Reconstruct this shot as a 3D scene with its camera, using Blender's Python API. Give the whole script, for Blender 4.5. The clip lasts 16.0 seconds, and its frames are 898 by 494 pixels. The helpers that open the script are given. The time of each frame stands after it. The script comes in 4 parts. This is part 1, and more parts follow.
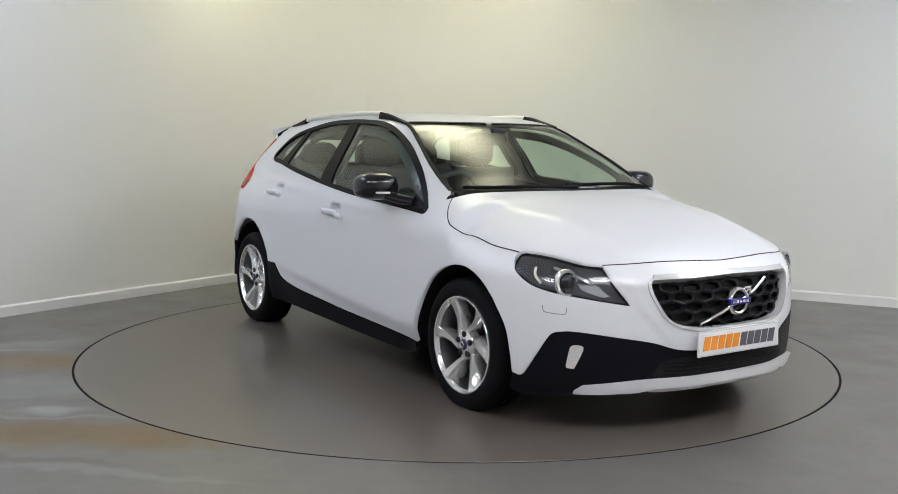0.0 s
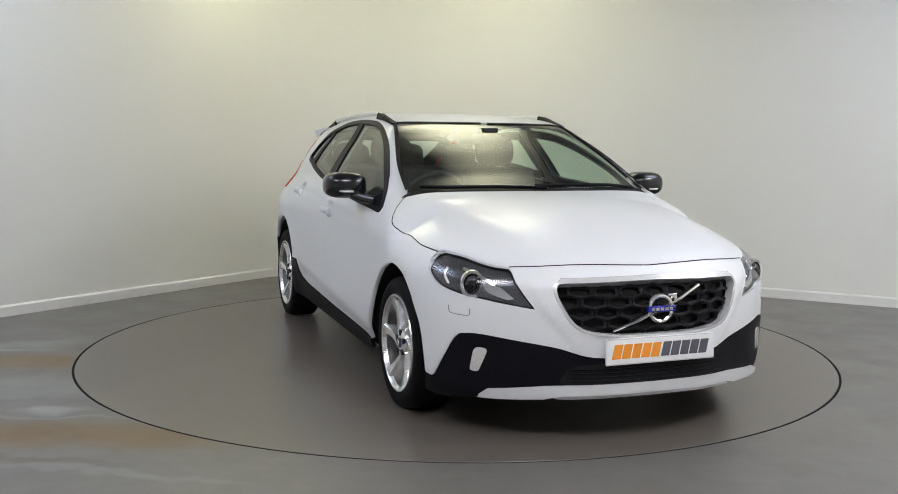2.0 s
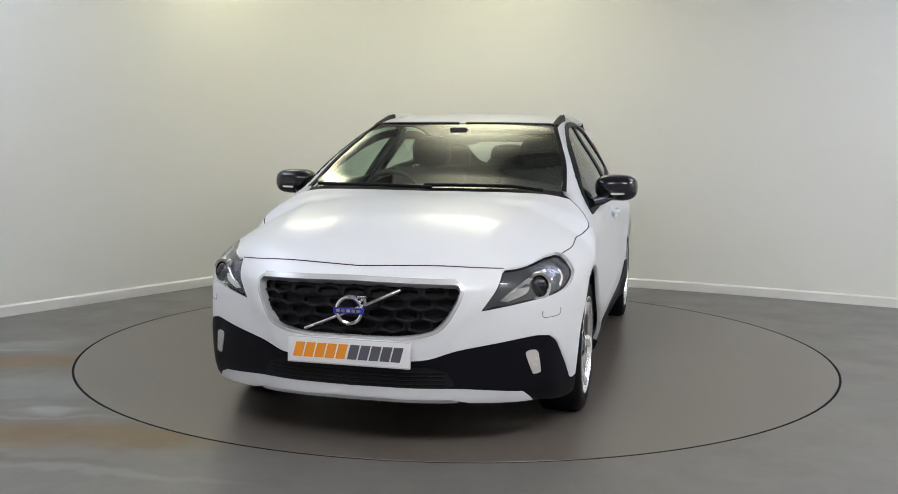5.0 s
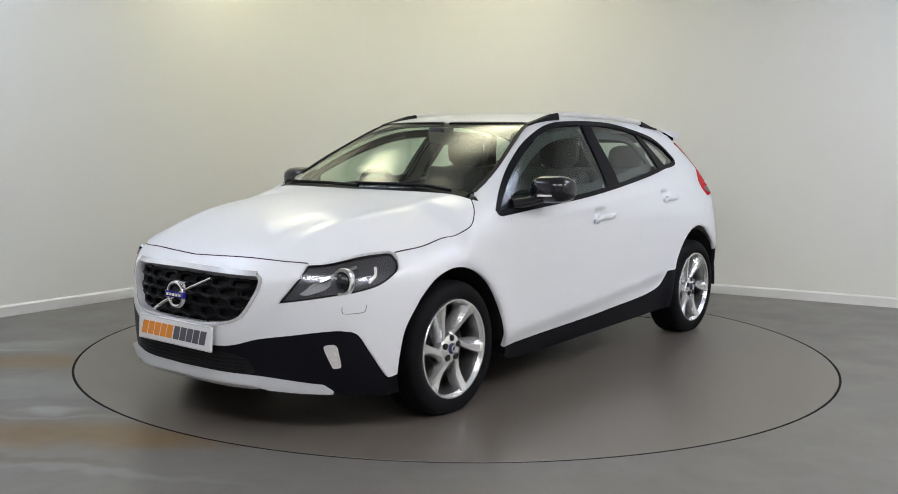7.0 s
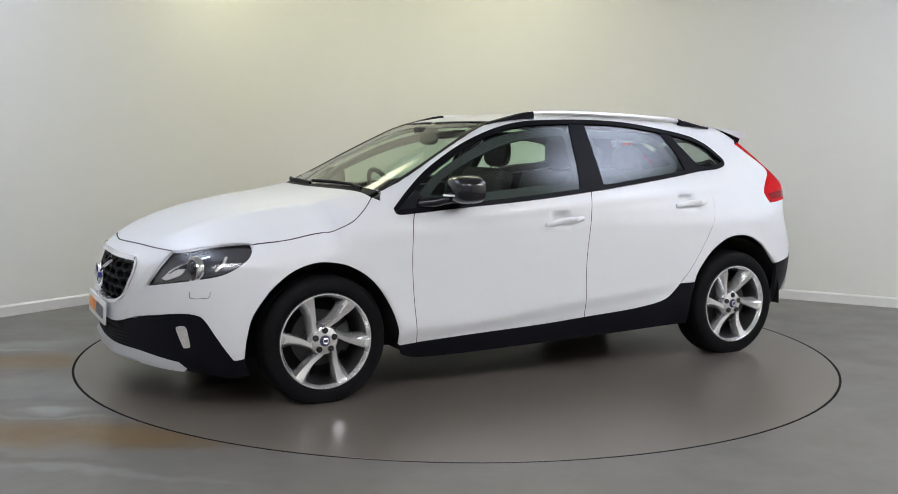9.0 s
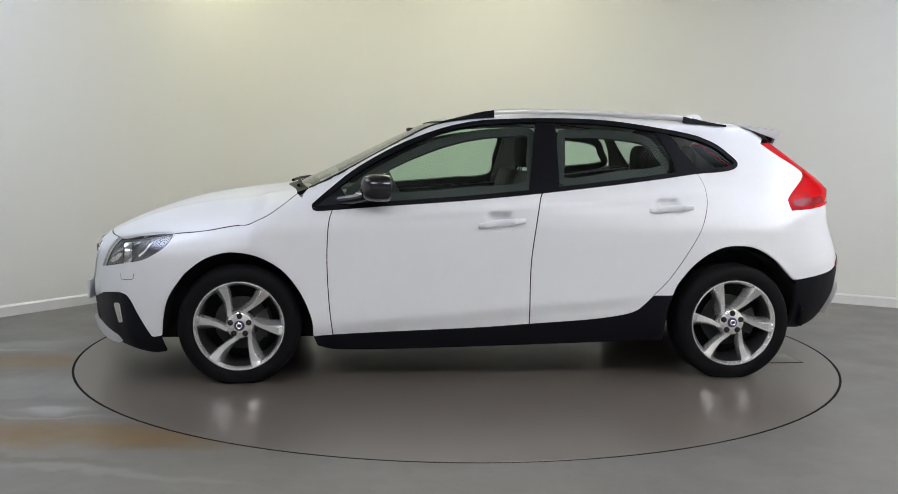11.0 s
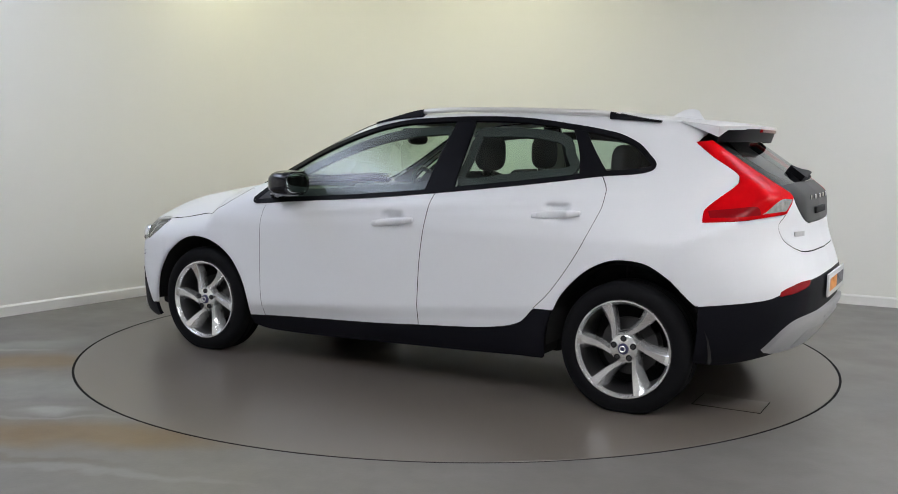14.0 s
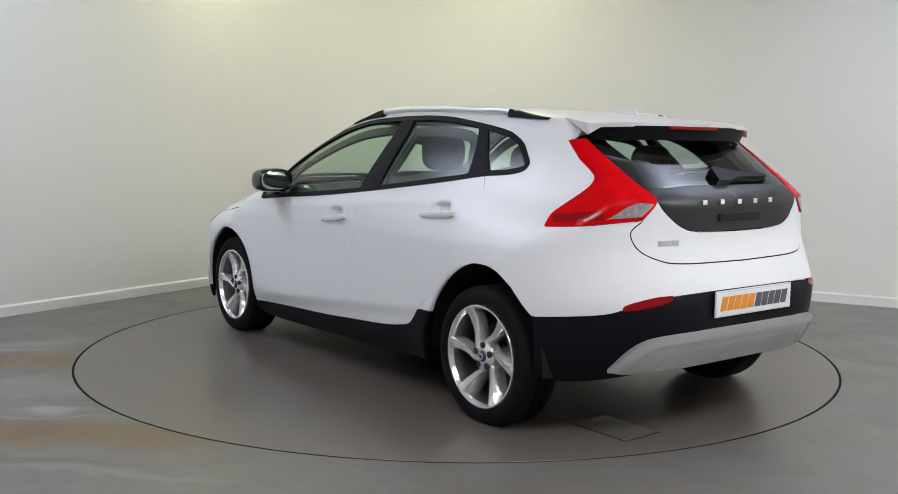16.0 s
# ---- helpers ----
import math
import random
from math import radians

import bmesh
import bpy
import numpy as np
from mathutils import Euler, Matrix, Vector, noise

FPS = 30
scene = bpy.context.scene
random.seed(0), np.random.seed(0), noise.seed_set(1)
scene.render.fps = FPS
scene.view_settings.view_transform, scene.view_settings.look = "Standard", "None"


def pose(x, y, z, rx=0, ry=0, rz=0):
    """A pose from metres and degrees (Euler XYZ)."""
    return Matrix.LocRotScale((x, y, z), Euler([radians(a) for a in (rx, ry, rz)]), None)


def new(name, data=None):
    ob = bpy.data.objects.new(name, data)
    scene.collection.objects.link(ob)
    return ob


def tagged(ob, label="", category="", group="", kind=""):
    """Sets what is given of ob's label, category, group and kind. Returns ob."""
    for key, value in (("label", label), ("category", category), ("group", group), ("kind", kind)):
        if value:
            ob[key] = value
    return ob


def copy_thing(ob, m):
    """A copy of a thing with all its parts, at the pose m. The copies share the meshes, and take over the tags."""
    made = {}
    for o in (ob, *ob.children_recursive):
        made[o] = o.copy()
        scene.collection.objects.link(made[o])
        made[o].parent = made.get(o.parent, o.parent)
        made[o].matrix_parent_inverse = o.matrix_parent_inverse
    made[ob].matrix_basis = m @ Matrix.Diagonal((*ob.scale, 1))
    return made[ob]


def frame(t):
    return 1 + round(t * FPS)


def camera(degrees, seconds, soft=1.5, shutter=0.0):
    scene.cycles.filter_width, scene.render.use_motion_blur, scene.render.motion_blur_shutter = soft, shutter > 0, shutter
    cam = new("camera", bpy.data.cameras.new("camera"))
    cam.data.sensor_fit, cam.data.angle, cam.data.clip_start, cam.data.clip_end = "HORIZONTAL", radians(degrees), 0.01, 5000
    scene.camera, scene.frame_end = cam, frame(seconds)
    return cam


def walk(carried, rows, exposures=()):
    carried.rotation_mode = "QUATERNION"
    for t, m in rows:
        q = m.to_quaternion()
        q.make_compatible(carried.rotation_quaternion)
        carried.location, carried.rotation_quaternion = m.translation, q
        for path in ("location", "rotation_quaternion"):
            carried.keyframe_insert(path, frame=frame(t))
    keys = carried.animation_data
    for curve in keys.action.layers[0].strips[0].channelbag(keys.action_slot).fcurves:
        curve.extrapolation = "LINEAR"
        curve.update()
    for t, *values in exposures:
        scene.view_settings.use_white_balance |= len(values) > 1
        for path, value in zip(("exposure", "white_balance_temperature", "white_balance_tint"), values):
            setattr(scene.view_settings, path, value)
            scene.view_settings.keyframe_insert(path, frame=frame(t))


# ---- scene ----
cam = camera(50.78, 16.0, soft=0.9)
EYE = pose(0, -5.890, 1.250, 83.869, 0, 0.478) @ pose(0, 0, 0, 0, 0, 0.610)
walk(cam, [(0.0, EYE), (16.0, EYE)])

DISC_R = 2.253
CAR_OFF = (-0.0965, 0.0795)
# heading of the car on the turntable, in degrees, time by time
HEADING = [(0.0, -56.25), (0.5, -56.94), (1.0, -59.16), (1.5, -62.81), (2.0, -68.41), (2.5, -74.1), (3.0, -80.22), (3.5, -85.99), (4.0, -92.15), (4.5, -97.95), (4.7, -100.3), (6.8, -125.53), (7.0, -127.89), (7.5, -133.58), (8.0, -139.61), (8.5, -145.33), (9.0, -151.39), (11.3, -177.61), (11.5, -179.91), (12.0, -185.7), (12.5, -191.42), (13.0, -197.35), (13.5, -203.02), (14.0, -208.97), (14.5, -214.65), (15.0, -220.67), (15.5, -226.42), (16.0, -232.49)]

# ---- world and lights ----
world = bpy.data.worlds.new("world")
scene.world = world
world.use_nodes = True
world.node_tree.nodes["Background"].inputs[0].default_value = (0.9, 0.95, 1.0, 1)
world.node_tree.nodes["Background"].inputs[1].default_value = 0.02
scene.view_settings.exposure = 0.0
CEIL = 3.3
WARM, COOL = (0.97, 0.95, 0.66), (0.98, 0.97, 0.98)
BLUISH = (0.82, 0.91, 1.16)
# soft ceiling lights: x, y, size x, size y, glow, colour
PALE = (0.955, 0.96, 1.01)
# the COOL and PALE ones are unseen fill lights for right wall and car
LIGHTS = [(-1.75, 2.1, 1.3, 1.0, 11, WARM), (0.15, 1.65, 2.0, 1.7, 8, WARM), (3.1, -0.4, 2.4, 2.2, 7.5, BLUISH),
          (-2.9, -0.8, 2.3, 3.4, 5.8, BLUISH), (4.0, -2.5, 0.9, 2.6, 38, COOL),
          (-1.5, -4.6, 2.6, 1.9, 19, PALE), (1.6, -4.6, 2.6, 1.9, 20, PALE)]


# ---- materials ----
def mat(name, color, rough=0.5, metal=0.0, coat=0.0, noise_scale=0, noise_amt=0.0, bump=0.0, bump_scale=80, emit=None, spec=0.5):
    m = bpy.data.materials.new(name)
    m.use_nodes = True
    nt = m.node_tree
    b = nt.nodes["Principled BSDF"]
    b.inputs["Base Color"].default_value = (*color, 1)
    b.inputs["Roughness"].default_value = rough
    b.inputs["Metallic"].default_value = metal
    b.inputs["Coat Weight"].default_value = coat
    b.inputs["Coat Roughness"].default_value = 0.04
    b.inputs["Specular IOR Level"].default_value = spec
    if emit:
        b.inputs["Emission Color"].default_value = (*color, 1)
        b.inputs["Emission Strength"].default_value = emit
    tc = nt.nodes.new("ShaderNodeTexCoord")
    if noise_scale:
        n = nt.nodes.new("ShaderNodeTexNoise")
        n.inputs["Scale"].default_value = noise_scale
        n.inputs["Detail"].default_value = 6
        nt.links.new(tc.outputs["Object"], n.inputs["Vector"])
        r = nt.nodes.new("ShaderNodeMapRange")
        r.inputs["To Min"].default_value, r.inputs["To Max"].default_value = 1 - noise_amt, 1 + noise_amt
        nt.links.new(n.outputs["Fac"], r.inputs["Value"])
        mx = nt.nodes.new("ShaderNodeVectorMath")
        mx.operation = "SCALE"
        mx.inputs[0].default_value = color
        nt.links.new(r.outputs[0], mx.inputs["Scale"])
        nt.links.new(mx.outputs[0], b.inputs["Base Color"])
    if bump:
        n = nt.nodes.new("ShaderNodeTexNoise")
        n.inputs["Scale"].default_value = bump_scale
        n.inputs["Detail"].default_value = 3
        nt.links.new(tc.outputs["Object"], n.inputs["Vector"])
        bp = nt.nodes.new("ShaderNodeBump")
        bp.inputs["Strength"].default_value = bump
        bp.inputs["Distance"].default_value = 0.002
        nt.links.new(n.outputs["Fac"], bp.inputs["Height"])
        nt.links.new(bp.outputs[0], b.inputs["Normal"])
    return m


def glass(name, tint, ior=1.5, rough=0.0):
    """A thin pane: tinted see-through with a Fresnel gloss."""
    m = bpy.data.materials.new(name)
    m.use_nodes = True
    nt = m.node_tree
    nt.nodes.remove(nt.nodes["Principled BSDF"])
    t, g = nt.nodes.new("ShaderNodeBsdfTransparent"), nt.nodes.new("ShaderNodeBsdfGlossy")
    t.inputs[0].default_value = (*tint, 1)
    g.inputs["Roughness"].default_value = rough
    lw, pw, mr, mx = [nt.nodes.new("ShaderNode" + k) for k in ("LayerWeight", "Math", "MapRange", "MixShader")]
    lw.inputs[0].default_value = 0.5
    pw.operation = "POWER"
    pw.inputs[1].default_value = 4.5
    mr.inputs["To Min"].default_value = 1.6 * ((ior - 1) / (ior + 1)) ** 2
    nt.links.new(lw.outputs["Facing"], pw.inputs[0])
    nt.links.new(pw.outputs[0], mr.inputs["Value"])
    nt.links.new(mr.outputs[0], mx.inputs[0])
    nt.links.new(t.outputs[0], mx.inputs[1])
    nt.links.new(g.outputs[0], mx.inputs[2])
    nt.links.new(mx.outputs[0], nt.nodes["Material Output"].inputs[0])
    return m


def soft_glow(sx, sy, strength, colour):
    """A soft light's cloth: brightest in the middle, fading to its edges."""
    m = bpy.data.materials.new("soft_light_cloth")
    m.use_nodes = True
    nt = m.node_tree
    b = nt.nodes["Principled BSDF"]
    b.inputs["Base Color"].default_value = (0.8, 0.8, 0.8, 1)
    b.inputs["Emission Color"].default_value = (*colour, 1)
    tc, mp, gr, pw = [nt.nodes.new("ShaderNode" + k) for k in ("TexCoord", "Mapping", "TexGradient", "MapRange")]
    mp.inputs["Scale"].default_value = (2 / sx, 2 / sy, 0)
    gr.gradient_type = "SPHERICAL"
    pw.interpolation_type = "SMOOTHSTEP"
    pw.inputs["From Max"].default_value = 0.85
    pw.inputs["To Min"].default_value, pw.inputs["To Max"].default_value = 0.1, strength
    nt.links.new(tc.outputs["Object"], mp.inputs[0])
    nt.links.new(mp.outputs[0], gr.inputs[0])
    nt.links.new(gr.outputs["Fac"], pw.inputs["Value"])
    nt.links.new(pw.outputs[0], b.inputs["Emission Strength"])
    return m


def concrete(name, base, brown, rough, stain, marks=(), relief=True):
    """Grey sealed concrete with brown stains and a soft gloss."""
    m = mat(name, base, rough)
    nt = m.node_tree
    b = nt.nodes["Principled BSDF"]
    tc = nt.nodes.new("ShaderNodeTexCoord")
    sh = nt.nodes.new("ShaderNodeVectorMath")
    sh.inputs[1].default_value = (0, 0, 2.37)
    nt.links.new(tc.outputs["Object"], sh.inputs[0])
    here = sh.outputs[0]
    mp = nt.nodes.new("ShaderNodeMapping")
    mp.inputs["Scale"].default_value = (0.45, 1.5, 1)
    nt.links.new(here, mp.inputs[0])

    def noise_of(vec, scale, detail=5, rg=0.55):
        n = nt.nodes.new("ShaderNodeTexNoise")
        n.inputs["Scale"].default_value, n.inputs["Detail"].default_value, n.inputs["Roughness"].default_value = scale, detail, rg
        nt.links.new(vec, n.inputs["Vector"])
        return n.outputs["Fac"]

    def ramp(v, a, c, lo, hi):
        r = nt.nodes.new("ShaderNodeMapRange")
        for k, q in zip(("From Min", "From Max", "To Min", "To Max"), (a, c, lo, hi)):
            r.inputs[k].default_value = q
        nt.links.new(v, r.inputs["Value"])
        return r.outputs[0]

    mx = nt.nodes.new("ShaderNodeMix")
    mx.data_type = "RGBA"
    mx.inputs[6].default_value, mx.inputs[7].default_value = (*base, 1), (*brown, 1)
    nt.links.new(ramp(noise_of(mp.outputs[0], 0.9, 3), 0.15, 0.85, 0, stain), mx.inputs[0])
    col = mx.outputs[2]
    for (px, py, sx, sy, turn), tint, amount in marks:
        wob = nt.nodes.new("ShaderNodeTexNoise")
        wob.inputs["Scale"].default_value, wob.inputs["Detail"].default_value = 3.5, 6
        nt.links.new(here, wob.inputs["Vector"])
        add = nt.nodes.new("ShaderNodeMixRGB")
        add.blend_type = "LINEAR_LIGHT"
        add.inputs[0].default_value = 0.14
        nt.links.new(tc.outputs["Object"], add.inputs[1])
        nt.links.new(wob.outputs["Color"], add.inputs[2])
        mm = nt.nodes.new("ShaderNodeMapping")
        mm.vector_type = "TEXTURE"
        mm.inputs["Location"].default_value, mm.inputs["Scale"].default_value = (px, py, 0), (sx, sy, 50)
        mm.inputs["Rotation"].default_value = (0, 0, radians(turn))
        nt.links.new(add.outputs[0], mm.inputs[0])
        gr = nt.nodes.new("ShaderNodeTexGradient")
        gr.gradient_type = "SPHERICAL"
        nt.links.new(mm.outputs[0], gr.inputs[0])
        mk = nt.nodes.new("ShaderNodeMix")
        mk.data_type = "RGBA"
        mk.inputs[7].default_value = (*tint, 1)
        nt.links.new(ramp(gr.outputs["Fac"], 0.0, 0.6, 0, amount), mk.inputs[0])
        nt.links.new(col, mk.inputs[6])
        col = mk.outputs[2]
    m2 = nt.nodes.new("ShaderNodeMix")
    m2.data_type, m2.blend_type = "RGBA", "MULTIPLY"
    m2.inputs[0].default_value = 1
    nt.links.new(col, m2.inputs[6])
    cb = nt.nodes.new("ShaderNodeCombineColor")
    v = ramp(noise_of(here, 14, 6), 0.0, 1.0, 0.84, 1.16)
    for k in range(3):
        nt.links.new(v, cb.inputs[k])
    nt.links.new(cb.outputs[0], m2.inputs[7])
    nt.links.new(m2.outputs[2], b.inputs["Base Color"])
    nt.links.new(ramp(noise_of(here, 3, 2), 0.0, 1.0, rough - 0.10, rough + 0.12), b.inputs["Roughness"])
    bp = nt.nodes.new("ShaderNodeBump")
    bp.inputs["Strength"].default_value, bp.inputs["Distance"].default_value = 0.15, 0.002
    nt.links.new(noise_of(here, 60, 4), bp.inputs["Height"])
    if relief:
        nt.links.new(bp.outputs[0], b.inputs["Normal"])
    return m


# brown damp stains and pale scuffs on the floor: place, reach and turn; tint; strength
OCHRE, DUST = (0.135, 0.082, 0.026), (0.20, 0.205, 0.20)
MARKS = [((-2.35, -0.62, 0.85, 0.24, 6), OCHRE, 0.9), ((-1.60, -1.95, 0.95, 0.22, -6), OCHRE, 0.9), ((-2.25, -2.05, 0.6, 0.16, 4), OCHRE, 0.6),
         ((-2.3, -1.2, 0.9, 0.3, 10), DUST, 0.6), ((-1.88, -1.58, 0.2, 0.10, 0), (0.28, 0.28, 0.275), 0.75), ((-2.05, -1.42, 0.5, 0.05, 8), (0.10, 0.10, 0.10), 0.5),
         ((-2.6, -0.2, 0.5, 0.2, 20), DUST, 0.6), ((-2.75, -0.35, 0.35, 0.035, 8), (0.30, 0.30, 0.29), 0.55), ((-2.45, -0.86, 0.4, 0.04, 4), (0.09, 0.085, 0.08), 0.5),
         ((-1.7, -2.25, 0.5, 0.05, -12), (0.08, 0.06, 0.04), 0.6), ((-1.35, -2.4, 0.7, 0.05, -10), (0.21, 0.21, 0.205), 0.5), ((-1.95, -1.72, 0.6, 0.035, 3), (0.23, 0.23, 0.22), 0.5)]
WALLPAINT = mat("wall_paint", (0.80, 0.79, 0.735), 0.6, noise_scale=0.8, noise_amt=0.025, bump=0.15, bump_scale=150)
SKIRT = mat("skirting_paint", (0.78, 0.77, 0.74), 0.4, noise_scale=5, noise_amt=0.03)
# unseen front wall and ceiling, greyed to dim what the car's glass reflects
GREYPAINT = mat("grey_wall_paint", (0.48, 0.48, 0.49), 0.7, noise_scale=0.8, noise_amt=0.05)
CEILPAINT = mat("ceiling_paint", (0.52, 0.52, 0.51), 0.8, noise_scale=2, noise_amt=0.03)
FLOOR = concrete("sealed_concrete", (0.128, 0.125, 0.121), (0.125, 0.10, 0.070), 0.34, 0.4, MARKS)
DISC = mat("turntable_coating", (0.120, 0.104, 0.089), 0.28, noise_scale=1.3, noise_amt=0.14)
# near-black that stands for the shade in the floor gaps
GAP = mat("black_gap_shade", (0.005, 0.005, 0.005), 0.8, spec=0.1)
PAINT = mat("pearl_white_paint", (0.745, 0.755, 0.775), 0.40, coat=0.45, noise_scale=900, noise_amt=0.02)
PAINT.node_tree.nodes["Principled BSDF"].inputs["Coat Roughness"].default_value = 0.14
CLAD = mat("black_plastic", (0.0055, 0.0055, 0.0085), 0.5, spec=0.13, bump=0.25, bump_scale=600)
GLOSSBLACK = mat("gloss_black", (0.008, 0.008, 0.012), 0.16, coat=0.25)
TAILPANEL = mat("charcoal_panel", (0.017, 0.017, 0.018), 0.35, spec=0.25)
TRIM = mat("black_trim", (0.005, 0.005, 0.007), 0.45, spec=0.09)
DARK = mat("dark_void", (0.006, 0.006, 0.006), 0.9)
RUBBER = mat("tyre_rubber", (0.006, 0.006, 0.007), 0.7, spec=0.12, noise_scale=40, noise_amt=0.2, bump=0.2, bump_scale=200)
ALLOY = mat("silver_alloy", (0.80, 0.80, 0.795), 0.25, metal=0.76, noise_scale=30, noise_amt=0.03)
# darkened copies of the alloy: shade inside the wheel put into the colour
BARREL = mat("shaded_barrel_alloy", (0.13, 0.13, 0.13), 0.35, metal=0.85)
ALLOYDARK = mat("shaded_alloy", (0.05, 0.05, 0.05), 0.5, metal=0.7)
BRIGHT = mat("bright_silver_trim", (0.86, 0.86, 0.87), 0.22, metal=0.6)
MESH = mat("grille_black", (0.0035, 0.0035, 0.005), 0.55, spec=0.15, bump=0.15, bump_scale=500)
CHROME = mat("chrome", (0.85, 0.85, 0.86), 0.1, metal=1.0)
SILVER = mat("silver_plastic", (0.55, 0.55, 0.56), 0.35, metal=0.4)
SATIN = mat("satin_aluminium", (0.84, 0.84, 0.83), 0.3, metal=0.6)
RED = mat("red_lens", (0.54, 0.002, 0.005), 0.26, coat=0.02, spec=0.06, noise_scale=14, noise_amt=0.25)
DEEPRED = mat("deep_red_lens", (0.24, 0.003, 0.006), 0.2, coat=0.15, spec=0.2)
CLEARLENS = mat("clear_lens", (0.62, 0.60, 0.58), 0.15, coat=1.0, noise_scale=120, noise_amt=0.25)
REVERSE = mat("reversing_lamp_lens", (0.36, 0.35, 0.34), 0.12, metal=0.5, coat=0.8, noise_scale=38, noise_amt=0.7)
HOUSING = mat("smoked_lamp_housing", (0.11, 0.11, 0.12), 0.25, metal=0.6, noise_scale=25, noise_amt=0.35)
SEAT = mat("charcoal_fabric", (0.03, 0.03, 0.032), 0.85, noise_scale=120, noise_amt=0.2, bump=0.3, bump_scale=400)
DASH = mat("dashboard_plastic", (0.03, 0.03, 0.032), 0.6, bump=0.2, bump_scale=500)
FRAMEGREY = mat("grey_cabin_trim", (0.032, 0.033, 0.036), 0.7, bump=0.1, bump_scale=400)
LINER = mat("headliner_fabric", (0.45, 0.44, 0.41), 0.9, noise_scale=200, noise_amt=0.05)
PLATEWHITE = mat("plate_white", (0.78, 0.78, 0.79), 0.3, coat=0.4)
ORANGE = mat("orange_ink", (0.80, 0.28, 0.02), 0.4)
GREYINK = mat("grey_ink", (0.09, 0.09, 0.11), 0.4)
CAPBLUE = mat("dark_blue_enamel", (0.015, 0.015, 0.07), 0.3, coat=0.5)
BLUE = mat("blue_enamel", (0.02, 0.02, 0.28), 0.25, coat=0.8)
AMBER = mat("amber_lens", (0.85, 0.80, 0.75), 0.15, coat=1.0)
WINDSCREEN = glass("windscreen_glass", (0.80, 0.90, 0.81), 1.5)
SIDEGLASS = glass("side_glass", (0.74, 0.88, 0.79), 1.5, 0.0)
REARGLASS = glass("rear_glass", (0.72, 0.80, 0.77), 1.6, 0.0)
CLEAR = glass("clear_cover", (0.93, 0.94, 0.95), 1.45)
MIRROR = mat("mirror_glass", (0.45, 0.50, 0.48), 0.02, metal=1.0)


# ---- mesh helpers ----
def part(name, bm, material, parent=None, label="", smooth=True):
    """Link a bmesh as one mesh object under a thing or a part."""
    me = bpy.data.meshes.new(name)
    bmesh.ops.recalc_face_normals(bm, faces=bm.faces)
    bm.to_mesh(me)
    bm.free()
    if smooth:
        for p in me.polygons:
            p.use_smooth = True
        me.set_sharp_from_angle(angle=radians(38))
    me.materials.append(material)
    ob = new(name, me)
    if parent:
        ob.parent = parent
    if label:
        tagged(ob, label)
    return ob


def box(bm, x0, x1, y0, y1, z0, z1, bevel=0.0, m=None):
    r = bmesh.ops.create_cube(bm, size=1)["verts"]
    for v in r:
        v.co = Vector((x0 + (v.co.x + .5) * (x1 - x0), y0 + (v.co.y + .5) * (y1 - y0), z0 + (v.co.z + .5) * (z1 - z0)))
        if m:
            v.co = m @ v.co
    if bevel:
        es = list({e for v in r for e in v.link_edges})
        bmesh.ops.bevel(bm, geom=es, offset=bevel, segments=3, affect="EDGES", profile=0.6)
    return bm


def lathe(profile, n=72, axis="y", close=False):
    """Turn (radius, along) pairs about an axis."""
    bm = bmesh.new()
    rings = []
    for r, a in profile:
        ring = []
        for k in range(n):
            c, s = math.cos(2 * math.pi * k / n) * r, math.sin(2 * math.pi * k / n) * r
            ring.append(bm.verts.new((c, a, s) if axis == "y" else (a, c, s) if axis == "x" else (c, s, a)))
        rings.append(ring)
    pairs = list(zip(rings, rings[1:])) + ([(rings[-1], rings[0])] if close else [])
    for p, q in pairs:
        for k in range(n):
            bm.faces.new((p[k], p[(k + 1) % n], q[(k + 1) % n], q[k]))
    return bm


def tube(bm, pts, r, n=10, squash=1.0):
    """A round bar along points."""
    pts = [Vector(p) for p in pts]
    rings = []
    for i, p in enumerate(pts):
        d = (pts[min(i + 1, len(pts) - 1)] - pts[max(i - 1, 0)]).normalized()
        a = d.cross(Vector((0, 0, 1)) if abs(d.z) < .9 else Vector((1, 0, 0))).normalized()
        b = d.cross(a)
        rings.append([bm.verts.new(p + a * math.cos(t) * r + b * math.sin(t) * r * squash) for t in [2 * math.pi * k / n for k in range(n)]])
    for p, q in zip(rings, rings[1:]):
        for k in range(n):
            bm.faces.new((p[k], p[(k + 1) % n], q[(k + 1) % n], q[k]))
    bm.faces.new(rings[0])
    bm.faces.new(rings[-1][::-1])
    return bm


def spline(pts, n=8):
    """Catmull-Rom through points, n steps a span."""
    p = [np.array(q, float) for q in pts]
    if len(p) < 3:
        return [p[0] + (p[-1] - p[0]) * k / n for k in range(n + 1)] if len(p) == 2 else p
    p = [2 * p[0] - p[1]] + p + [2 * p[-1] - p[-2]]
    out = []
    for i in range(1, len(p) - 2):
        a, b, c, d = p[i - 1:i + 3]
        for k in range(n):
            t = k / n
            out.append(0.5 * (2 * b + (c - a) * t + (2 * a - 5 * b + 4 * c - d) * t * t + (3 * b - a - 3 * c + d) * t ** 3))
    out.append(p[-2])
    return out


